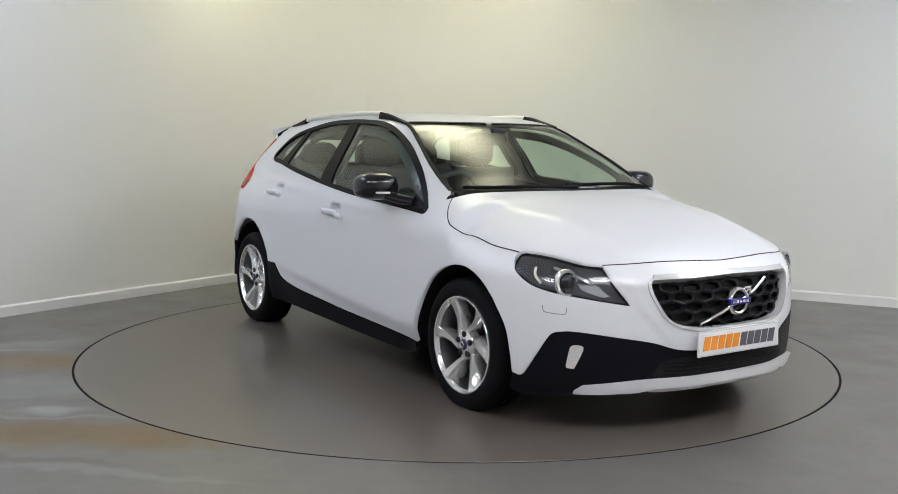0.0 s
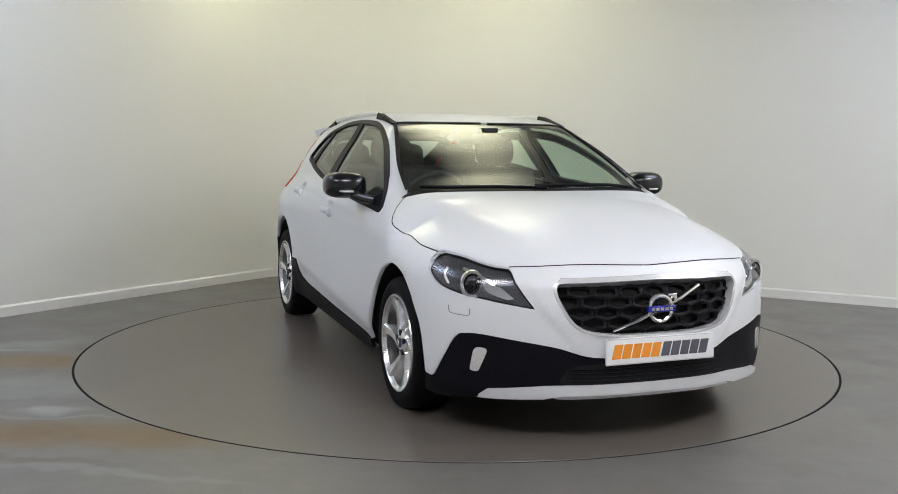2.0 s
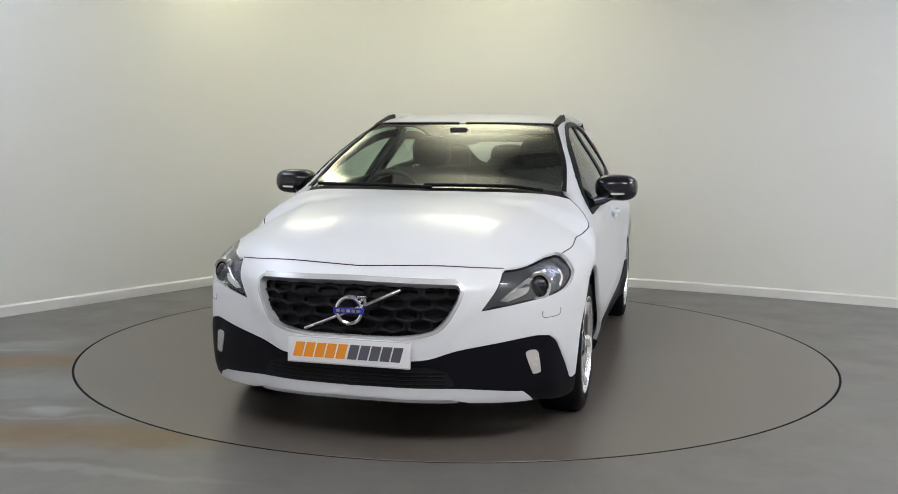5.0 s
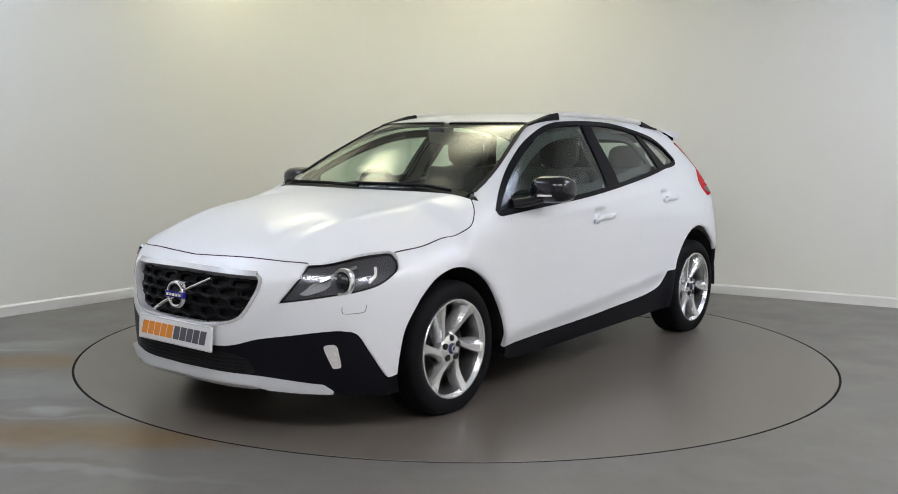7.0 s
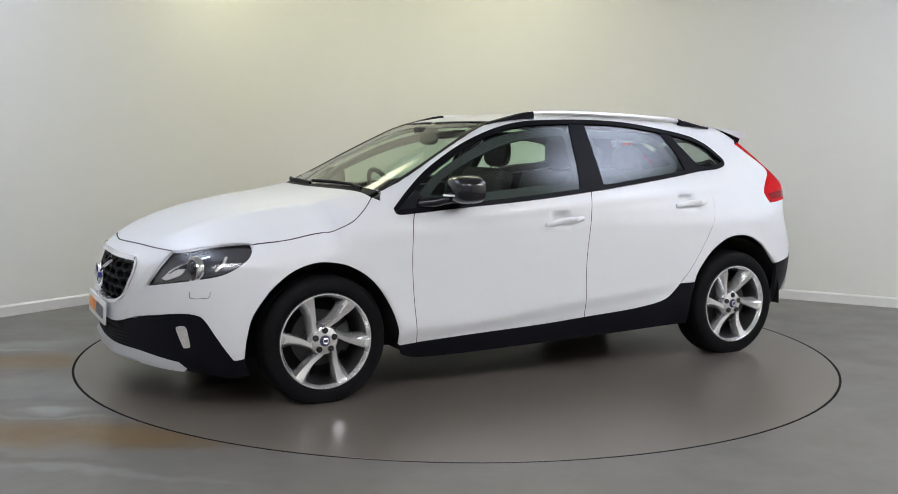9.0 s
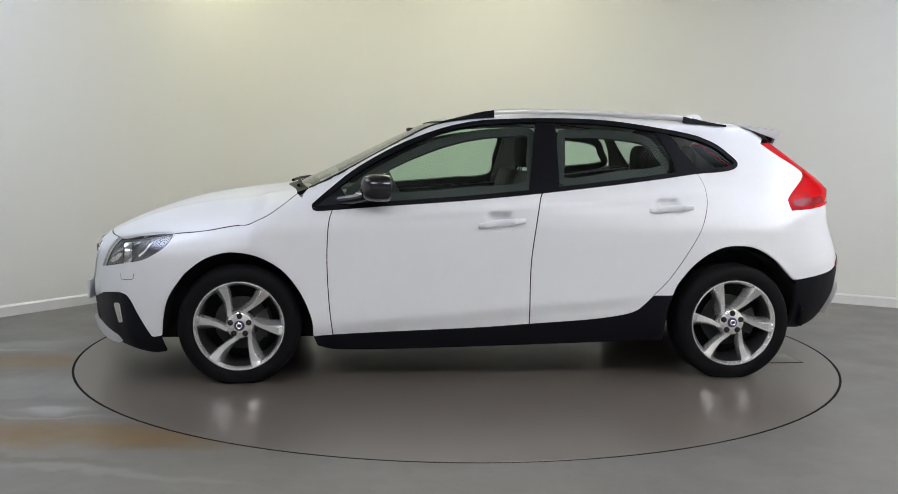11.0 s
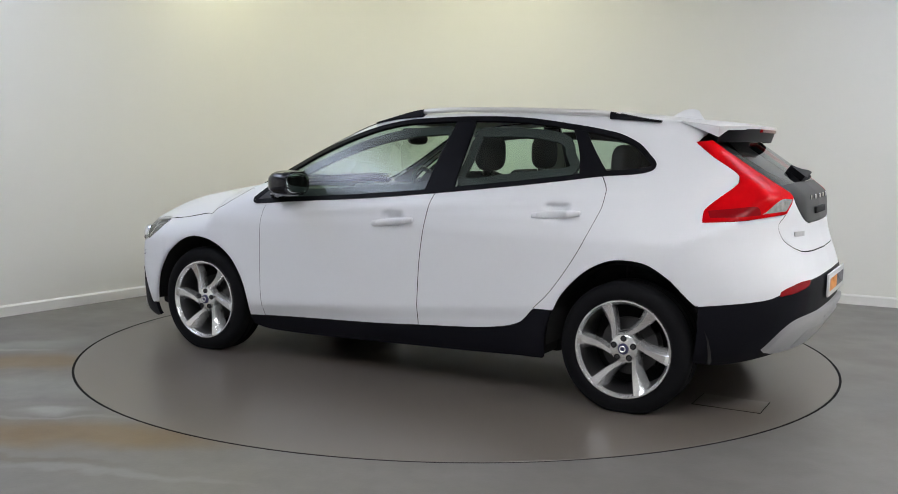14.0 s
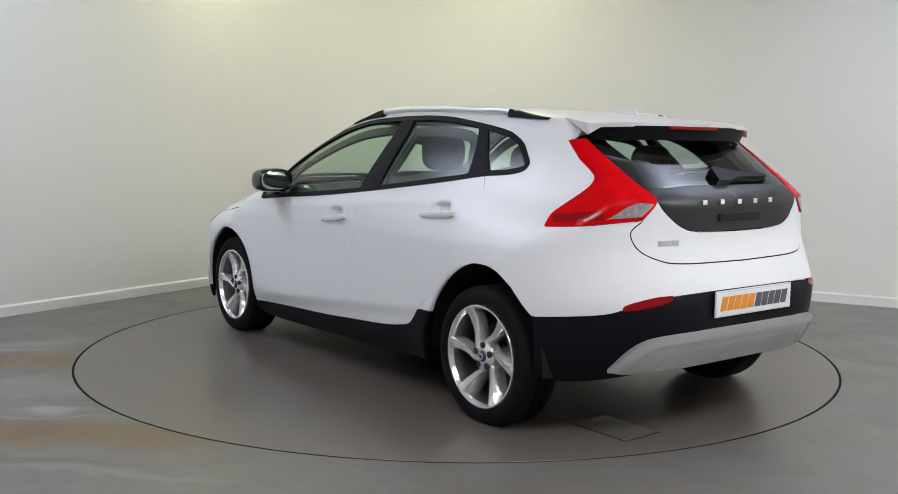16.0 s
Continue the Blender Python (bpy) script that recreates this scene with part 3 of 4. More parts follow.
DLO_TOP = s((.94, .927), (.84, 1.012), (.72, 1.105), (.56, 1.199), (.41, 1.270), (.25, 1.328), (.10, 1.363), (-.06, 1.380), (-.36, 1.390), (-.67, 1.381), (-.98, 1.341), (-1.14, 1.312))
DLO_REAR = s((-1.14, 1.312), (-1.21, 1.291), (-1.29, 1.252), (-1.35, 1.200), (-1.38, 1.168), (-1.365, 1.146), (-1.29, 1.130), (-1.14, 1.118))
HOODLINE = snap([(1.655, .778), (1.5, .795), (1.32, .825), (1.2, .865), (1.10, .93), (1.03, .985)], SIDE)
WS_EDGE = snap([(.97, .70), (.72, .665), (.52, .612), (.34, .562), (.24, .545)], TOP)
ROOF_EDGE = snap([(.24, .545), (0, .545), (-.4, .545), (-.8, .54), (-1.15, .525), (-1.35, .505), (-1.50, .48)], TOP)
HOODFRONT = snap([(2.125, 0), (2.09, .3), (2.03, .5), (1.985, .588)], TOP)
LAMP_TOP = [HOODFRONT[-1]] + snap([FRONT.to2(p) for p in [(1.92, .65, .752), (1.81, .73, .778), (1.71, .80, .787)]], FRONT) + snap([(1.655, .778)], SIDE)
LAMP_IN = [HOODFRONT[-1], (2.03, .56, .66), (2.073, .509, .575)]
LAMP_LOW = [(2.073, .509, .575), (1.98, .65, .602), (1.87, .76, .628), (1.78, .82, .655)] + snap([(1.70, .712), (1.665, .755), (1.655, .778)], SIDE)
BLACKTOP = snap([FRONT.to2(p) for p in [(2.19, 0, .37), (2.16, .28, .376), (2.10, .42, .414), (2.04, .57, .440), (1.985, .68, .457), (1.93, .745, .461), (1.885, .785, .444), (1.84, .82, .36), (1.79, .85, .27), (1.77, .86, .248)]], FRONT) + [ARCH_F2[-1]]
GRILLE = [(2.2, 0, .464), (2.19, .17, .466), (2.16, .29, .480), (2.13, .36, .515), (2.11, .415, .602), (2.1, .432, .650), (2.1, .430, .676), (2.11, .41, .690), (2.11, .37, .694), (2.19, 0, .698)]
TL_OUT = snap([(-1.555, 1.277), (-1.65, 1.207), (-1.742, 1.150), (-1.778, 1.115), (-1.758, 1.07), (-1.665, .985), (-1.650, .955), (-1.655, .914)], SIDE)
TL_LOW = [TL_OUT[-1], (-1.80, .72, .925), (-1.89, .64, .938), (-1.955, .54, .95)]
TL_IN = [(-1.955, .54, .95), (-2.0, .492, 1.03), (-1.93, .52, 1.09), (-1.78, .545, 1.19), (-1.64, .555, 1.285)]
QSEAM = snap([(-1.655, .914), (-1.60, .76), (-1.54, .65)], SIDE)
RBLACK = [ARCH_R2[-1], (-1.78, .82, .55), (-1.93, .72, .57), (-1.985, .665, .592), (-2.03, .55, .63), (-2.08, .35, .648), (-2.1, 0, .652)]
HATCH_LOW = [(-1.955, .54, .95), (-1.95, .60, .90), (-1.98, .58, .83), (-2.03, .50, .785), (-2.06, .38, .768), (-2.08, 0, .762)]

# painted skin
fender = panel("front_wing", [HOODLINE[::-1][1:][::-1] + [], s((1.03, .985), (1.0, .97), (.94, .925), (.92, .914), (.84, .919)), SEAM_A, s((.84, .254), (.94, .25)), ARCH_F, FSEAM[::-1]], SIDE, PAINT, car, gap=.002, sides="both")
panel("front_door", [SEAM_A[::-1], BELT[3:7][::-1], SEAM_B, DOORBOT_F[::-1]], SIDE, PAINT, car, gap=.0032, res=.017, sides="both")
panel("rear_door", [SEAM_B[::-1], BELT[:4][::-1], SEAM_C, DOORBOT_R[::-1]], SIDE, PAINT, car, gap=.0032, res=.017, sides="both")
ROOF_SIDE = [(x, y, z) for x, y, z in ROOF_EDGE]
panel("roof_pillar", [DLO_TOP, s((-1.14, 1.312)) + [ROOF_EDGE[4]], ROOF_EDGE[:5][::-1], WS_EDGE[::-1], s((WS_EDGE[0][0], WS_EDGE[0][2]), (1.0, .97), (.94, .927))], SIDE, PAINT, car, gap=.001, sides="both")
panel("rear_quarter", [DLO_REAR, SEAM_C, s((-.87, .459), (-.97, .46)), ARCH_R, QSEAM[::-1], TL_OUT[::-1], s((-1.555, 1.277), (-1.575, 1.30)), s((-1.575, 1.30), (-1.585, 1.325)), s((-1.585, 1.325)) + [ROOF_EDGE[6]], ROOF_EDGE[4:][::-1], [ROOF_EDGE[4]] + s((-1.14, 1.312))], SIDE, PAINT, car, gap=.001, sides="both")
panel("bonnet", [[(x, y, 0) for x, y, z in HOODFRONT], [(x, y, 0) for x, y, z in LAMP_TOP], [(x, y, 0) for x, y, z in HOODLINE], [(1.03, .72, 0), (1.04, .62, 0), (1.10, .3, 0), (1.125, 0, 0)]], TOP, PAINT, car, gap=.003, sides="joined")
panel("roof", [[(.305, 0, 0), (.295, .25, 0), (.27, .42, 0), (.24, .545, 0)], [(x, y, 0) for x, y, z in ROOF_EDGE], [(-1.50, .48, 0), (-1.53, .3, 0), (-1.56, 0, 0)]], TOP, PAINT, car, gap=.002, sides="joined")
panel("front_bumper", [HOODFRONT, LAMP_IN, LAMP_LOW[:-1], FSEAM, ARCH_F2, BLACKTOP[::-1], GRILLE], FRONT, PAINT, car, gap=.002, res=.018, sides="joined")
panel("front_lower_bumper", [BLACKTOP, [(1.72, .865, .255), (1.70, .865, .17)], [(1.70, .865, .17), (1.8, .84, .158), (1.94, .74, .18), (2.05, .55, .195), (2.15, .25, .19), (2.18, 0, .19)]], FRONT, CLAD, car, off=.002, sides="joined", label="matt black lower bumper")
panel("rear_bumper", [QSEAM[:], ARCH_R2, RBLACK, [(-2.1, 0, .652), (-2.08, 0, .762)], HATCH_LOW[::-1], TL_LOW[::-1]], REAR, PAINT, car, gap=.0015, sides="joined")
panel("rear_lower_bumper", [RBLACK, [(-2.1, 0, .652), (-2.0, 0, .34)], [(-2.0, 0, .34), (-2.0, .4, .335), (-1.93, .62, .29), (-1.8, .8, .26), (-1.66, .86, .27)], [(-1.66, .86, .27), (-1.66, .86, .536)]], REAR, CLAD, car, off=.003, sides="joined", label="matt black lower bumper")
panel("sill_cladding", [s((.94, .25), (.84, .252), (.57, .264), (.09, .283), (-.20, .302), (-.52, .324), (-.70, .348), (-.78, .373), (-.82, .404), (-.87, .457)), s((-.87, .457), (-.97, .457)), s((-.97, .457), (-.94, .37), (-.925, .22)), s((-.925, .22), (-.52, .202), (.09, .183), (.57, .173), (.82, .177), (.92, .20)), s((.92, .20), (.94, .25))], SIDE, CLAD, car, gap=.001, off=.008, sides="both", label="matt black sill cladding")
LIP = [(2.01, .700, .229), (2.05, .65, .234), (2.09, .55, .244), (2.13, .42, .255), (2.17, .2, .260), (2.18, 0, .260)]
skid = panel("front_skid_plate", [LIP, [(2.18, 0, .260), (2.18, 0, .226)], [(2.18, 0, .226), (2.16, .2, .224), (2.13, .40, .220)], [(2.13, .40, .220), (2.11, .47, .208)], [(2.11, .47, .206), (2.05, .62, .200), (1.985, .735, .199)], [(1.985, .735, .199), (2.01, .700, .229)]], FRONT, PAINT, car, gap=0, off=.026, depth=.06, sides="joined", label="white skid plate lip with cut-back ends")
panel("skid_plate_underlip", [[(2.18, 0, .222), (2.16, .2, .220), (2.13, .40, .214)], [(2.13, .40, .214), (2.12, .42, .204), (2.16, .2, .209), (2.18, 0, .210)]], FRONT, SILVER, skid, gap=0, off=.020, depth=.04, sides="joined", label="silver grey lower edge")
rear_skid = panel("rear_skid_plate", [[(-2.1, 0, .492), (-2.08, .3, .490), (-2.02, .52, .476), (-1.97, .61, .43), (-1.92, .68, .335)], [(-1.92, .68, .335), (-1.94, .6, .32), (-1.98, .4, .33), (-2.0, 0, .335)]], REAR, SILVER, car, gap=0, off=.016, depth=.05, sides="joined", label="silver plastic rear skid plate")
panel("skid_plate_rim", [[(-2.1, 0, .492), (-2.08, .3, .490), (-2.02, .52, .476), (-1.97, .61, .43), (-1.92, .68, .335)], [(-1.92, .68, .335), (-1.935, .615, .335)], [(-1.935, .615, .335), (-1.975, .555, .415), (-2.01, .49, .445), (-2.07, .3, .456), (-2.09, 0, .458)]], REAR, SILVER, rear_skid, gap=0, off=.026, depth=.02, sides="joined")
panel("skid_plate_step", [[(-2.09, 0, .425), (-2.07, .3, .422), (-2.02, .43, .410), (-1.98, .50, .345)], [(-1.98, .50, .345), (-1.985, .48, .338), (-2.02, .41, .396), (-2.07, .3, .411), (-2.09, 0, .414)]], REAR, SILVER, rear_skid, gap=0, off=.023, depth=.02, sides="joined")
for k in range(9):
    y0 = .034 * abs(k - 4) + .0121
    a, b = (y0 - .012, y0 + .012)
    mark = panel("skid_plate_mark", [[(-2.09, a, .445), (-2.09, b, .445)], [(-2.09, b, .445), (-2.09, b, .431)], [(-2.09, b, .431), (-2.09, a, .431)], [(-2.09, a, .431), (-2.09, a, .445)]], REAR, SILVER, rear_skid, gap=0, off=.019, depth=.004, sides="left")
    if k > 4:
        mark.scale = (1, -1, 1)

# dark strips behind the shut lines, for the shade in the gaps
for line, pr in ((SEAM_A, SIDE), (SEAM_B, SIDE), (SEAM_C, SIDE), (DOORBOT_F, SIDE), (HATCH_LOW, REAR)):
    strip("shut_line_shade", line, pr, .03, DARK, car, off=-.0035, depth=.012)

for line, pr in ((QSEAM, SIDE), (FSEAM, SIDE)):
    strip("seam_filler", line, pr, .02, PAINT, car, off=-.0025, depth=.012)

# bonnet edge: painted flange, with a thin dark strip as the gap's shade
for line, pr in ((HOODLINE, TOP), (HOODFRONT, FRONT)):
    strip("bonnet_flange", line, pr, .022, PAINT, car, off=-.0022, depth=.012)
    strip("shut_line_shade", line, pr, .0036, DARK, car, off=.0003, depth=.008)

# tailgate
GLINE = 1.086
BLACKP = [(-2.08, 0, .893), (-2.06, .25, .897), (-2.04, .37, .92), (-2.02, .46, .985), (-2.0, .488, 1.03)]
tailgate = panel("tailgate", [[TL_IN[0], TL_IN[1]], BLACKP[::-1], [(-2.08, 0, .893), (-2.08, 0, .762)], HATCH_LOW[::-1]], REAR, PAINT, car, sides="joined")
panel("tailgate_panel", [BLACKP, [(-2.0, .488, 1.03), (-1.945, .512, GLINE - .008)], [(-1.945, .512, GLINE - .008), (-2.0, .25, GLINE), (-2.01, 0, GLINE)]], REAR, TAILPANEL, tailgate, gap=.001, off=.001, sides="joined", label="dark grey tailgate panel")
GTOP = [(-1.62, 0, 1.325), (-1.62, .3, 1.32), (-1.63, .50, 1.30), (-1.64, .553, 1.285)]
panel("rear_window", [[(-2.01, 0, GLINE), (-2.0, .25, GLINE), (-1.945, .512, GLINE - .008)], [(-1.945, .512, GLINE - .008), (-1.93, .518, 1.092), (-1.78, .543, 1.19), (-1.64, .553, 1.285)], GTOP[::-1]], REAR, REARGLASS, car, gap=.001, off=0, depth=.005, sides="joined", label="tinted rear window glass")
panel("window_surround", [[(-1.945, .512, GLINE - .006), (-1.93, .518, 1.092), (-1.78, .543, 1.19), (-1.64, .553, 1.285)], [(-1.64, .553, 1.285), (-1.65, .45, 1.285)], [(-1.65, .45, 1.285), (-1.80, .42, 1.19), (-1.90, .36, 1.125), (-1.93, .22, 1.112), (-1.945, 0, 1.110)], [(-1.945, 0, 1.110), (-2.01, 0, GLINE)], [(-2.01, 0, GLINE), (-2.0, .25, GLINE), (-1.945, .512, GLINE - .006)]], REAR, TRIM, car, gap=0, off=-.006, depth=.004, sides="both")


def spoiler():
    """Roof spoiler: white blade with a black underside and a red brake lamp."""
    def shape(lift, drop, x_in, y_in, y_tip, side_drop=0.0):
        bm = bmesh.new()
        rows = []
        for i in range(25):
            k = -1 + i / 12
            tip = -1.775 + .075 * k * k + .04 * abs(k) ** 8
            top, under = [], []
            for j in range(9):
                t = j / 8
                x, y = x_in + (tip - x_in) * t, k * (y_in + (y_tip - y_in) * t)
                z = float(CENTRE(np.array([x]))[0] - CROWN(np.array([x]))[0] * (.35 * y ** 2 + y ** 4)) + lift * t
                top.append(bm.verts.new((x, y, z)))
                under.append(bm.verts.new((x + drop * .35 * t, y * (1 - .02 * t), z - .004 - (drop + (side_drop if abs(k) > .93 else 0)) * t)))
            rows.append(top + under[::-1])
        n = len(rows[0])
        for a, b in zip(rows, rows[1:]):
            for q in range(n):
                bm.faces.new((a[q], a[(q + 1) % n], b[(q + 1) % n], b[q]))
        bm.faces.new(rows[0])
        bm.faces.new(rows[-1][::-1])
        return bm
    sp = part("spoiler", shape(.005, .014, -1.46, .508, .572, .032), PAINT, car)
    part("spoiler_underside", shape(-.010, .058, -1.58, .505, .535), TRIM, sp, "black spoiler underside")
    bm = bmesh.new()
    box(bm, -1.779, -1.755, -.17, .17, 1.328, 1.344, .004)
    part("brake_lamp", bm, DEEPRED, sp, "slim red brake lamp")


spoiler()

# glass
panel("windscreen", [[(1.075, 0, 0), (1.055, .3, 0), (1.0, .60, 0), (.97, .70, 0)], [(x, y, 0) for x, y, z in WS_EDGE], [(.24, .545, 0), (.27, .42, 0), (.295, .25, 0), (.305, 0, 0)]], TOP, WINDSCREEN, car, gap=.004, depth=.005, off=-.002, sides="joined", label="green-tinted windscreen glass")
strip("windscreen_seal", [(x, y, 0) for x, y, z in WS_EDGE], TOP, .022, TRIM, car, off=.002)
strip("windscreen_header", [(.24, .545, 0), (.275, .40, 0), (.295, .25, 0), (.305, .02, 0)], TOP, .02, TRIM, car, off=.001)
panel("cowl", [[(1.125, 0, 0), (1.10, .3, 0), (1.04, .62, 0), (1.035, .69, 0)], [(1.035, .69, 0), (.975, .685, 0)], [(.975, .685, 0), (.99, .60, 0), (1.045, .3, 0), (1.065, 0, 0)]], TOP, TRIM, car, gap=0, off=-.004, sides="joined", label="black plastic cowl below the windscreen")
FG_TOP = s((.88, .93), (.80, 1.02), (.70, 1.105), (.55, 1.187), (.40, 1.256), (.25, 1.312), (.10, 1.348), (-.06, 1.366), (-.265, 1.373))
panel("front_window", [FG_TOP, s((-.265, 1.373), (-.20, 1.016)), s((-.20, 1.016), (.15, .983), (.58, .952), (.84, .931), (.88, .93))], SIDE, SIDEGLASS, car, gap=.001, depth=.004, off=-.006, sides="both", label="tinted side window glass")
panel("rear_side_window", [s((-.375, 1.374), (-.67, 1.366), (-.94, 1.332)), s((-.94, 1.332), (-1.0, 1.22), (-1.03, 1.115)), s((-1.03, 1.115), (-.69, 1.071), (-.36, 1.034)), s((-.36, 1.034), (-.375, 1.374))], SIDE, SIDEGLASS, car, gap=.001, depth=.004, off=-.006, sides="both", label="tinted side window glass")
panel("quarter_window", [s((-1.005, 1.322), (-1.14, 1.297), (-1.24, 1.264), (-1.32, 1.205), (-1.352, 1.168), (-1.29, 1.143), (-1.165, 1.128)), s((-1.165, 1.128), (-1.005, 1.322))], SIDE, REARGLASS, car, gap=0, depth=.004, off=-.006, sides="both", label="small tinted quarter window")
panel("door_pillar", [s((-.265, 1.376), (-.375, 1.378)), s((-.375, 1.378), (-.362, 1.022)), s((-.362, 1.022), (-.195, 1.004)), s((-.195, 1.004), (-.265, 1.376))], SIDE, TRIM, car, gap=0, off=0, sides="both", label="black door pillar")
panel("rear_pillar_trim", [s((-.938, 1.338), (-1.008, 1.326)), s((-1.008, 1.326), (-1.08, 1.23), (-1.168, 1.122)), s((-1.168, 1.122), (-1.03, 1.105)), s((-1.03, 1.105), (-1.0, 1.22), (-.938, 1.338))], SIDE, TRIM, car, gap=0, off=0, sides="both", label="black pillar trim")
panel("mirror_sail", [s((.92, .92), (.88, .962), (.80, 1.022)), s((.80, 1.022), (.745, .932)), s((.745, .932), (.84, .924), (.92, .92))], SIDE, GLOSSBLACK, car, gap=0, off=.001, sides="both")
strip("window_trim", DLO_TOP[:-1] + DLO_REAR[:-1] + BELT, SIDE, .024, TRIM, car, off=.004, closed=True, label="black window trim")

# lamps
for ob in panel("headlamp", [LAMP_TOP, LAMP_LOW[::-1], LAMP_IN[::-1]], FRONT, CLEAR, car, gap=.002, depth=.01, res=.03, sides="both", label="clear headlamp cover over a smoked housing"):
    sg = 1 if ob.name == "headlamp" else -1
    ob.visible_shadow = False

    def spot(y, z, inset_d):
        q = FRONT.onto([(FRONT.to2((1.9, y, z)))])[0]
        g = gradient(np.array([q]))[0]
        return Vector(q - g * inset_d), Vector(g)
    c, g = spot(.715, .675, .022)
    for nm, prof, mt in (("projector_lens", [(.0005, .028), (.018, .026), (.032, .016), (.038, 0)], GLOSSBLACK), ("projector_ring", [(.038, 0), (.040, .014), (.050, .016), (.054, .004), (.052, -.02)], CHROME)):
        bm = lathe(prof, 40, "z")
        d = Vector((1, .25, .05)).normalized()
        bmesh.ops.transform(bm, matrix=Matrix.Translation(c) @ d.to_track_quat("Z", "Y").to_matrix().to_4x4() @ Matrix.Diagonal((1, 1.15, 1, 1)), verts=bm.verts)
        if sg < 0:
            bmesh.ops.transform(bm, matrix=Matrix.Diagonal((1, -1, 1, 1)), verts=bm.verts)
        part(nm, bm, mt, ob)
HB = [LAMP_TOP, LAMP_LOW[::-1], LAMP_IN[::-1]]
panel("headlamp_housing", HB, FRONT, HOUSING, car, gap=.006, depth=.0, res=.03, off=-.024, sides="both", label="dark lamp housing")
strip("headlamp_chrome", [(1.80, .70, .735), (1.86, .66, .712), (1.93, .63, .68), (1.98, .60, .645)], FRONT, .012, CHROME, car, off=-.014, depth=.01)
strip("headlamp_led", [(1.78, .79, .735), (1.79, .80, .70), (1.82, .79, .665)], FRONT, .012, AMBER, car, off=-.012, depth=.012, label="white light strip")
panel("indicator_reflector", [[(2.0, .60, .61), (1.94, .66, .64), (1.92, .67, .672)], [(1.92, .67, .672), (1.97, .62, .66), (2.02, .575, .615)]], FRONT, CHROME, car, gap=0, depth=.006, off=-.017, res=.03, sides="both")
strip("headlamp_eyelid", LAMP_TOP[:-1], FRONT, .008, SATIN, car, off=-.010, depth=.01)
panel("fog_lamp", [[(1.955, .735, .392), (1.96, .720, .404), (1.975, .690, .402), (1.98, .682, .385), (1.965, .712, .310), (1.96, .722, .303), (1.95, .742, .306), (1.948, .748, .318), (1.955, .735, .392)]], FRONT, CLEARLENS, car, gap=0, off=.008, depth=.01, res=.02, sides="both", label="clear fog lamp")
# dark line on the skin draws the shaded gap round the washer cover
strip("washer_cover_gap", [(1.845, .795, .572), (1.848, .792, .548), (1.86, .78, .541), (1.905, .735, .537), (1.915, .725, .545), (1.915, .725, .566)], FRONT, .0022, ALLOYDARK, car, off=.0008, depth=.004)
panel("tail_lamp", [TL_OUT, TL_LOW, TL_IN, [TL_IN[-1], TL_OUT[0]]], REAR, RED, car, gap=.002, depth=.02, res=.03, off=.004, sides="both", label="tall red tail lamp with a clear section")
panel("tail_lamp_back", [TL_OUT, TL_LOW, TL_IN, [TL_IN[-1], TL_OUT[0]]], REAR, DASH, car, gap=0, depth=0, res=.06, off=-.03, sides="both")
panel("tail_lamp_clear", [[(-1.86, .66, .952), (-1.95, .545, .962)], [(-1.95, .545, .962), (-1.985, .505, 1.01), (-1.985, .508, 1.02)], [(-1.985, .508, 1.02), (-1.93, .575, 1.018), (-1.86, .66, .952)]], REAR, REVERSE, car, gap=.003, off=.0065, depth=.004, res=.03, sides="both", label="clear reversing lamp section")
panel("tail_lamp_lower", [[(-1.69, .79, .932), (-1.80, .72, .942), (-1.86, .665, .950)], [(-1.86, .665, .950), (-1.85, .675, .985), (-1.78, .735, .975), (-1.69, .79, .962)], [(-1.69, .79, .962), (-1.69, .79, .932)]], REAR, DEEPRED, car, gap=0, off=.0055, depth=.003, res=.03, sides="both", label="darker red lower lens")
panel("rear_reflector", [[(-1.985, .672, .586), (-1.99, .655, .612), (-2.03, .55, .640), (-2.06, .465, .646)], [(-2.06, .465, .646), (-2.055, .48, .622), (-2.02, .58, .598), (-1.985, .672, .586)]], REAR, DEEPRED, car, gap=0, off=.006, depth=.006, res=.03, sides="both", label="red rear reflector")


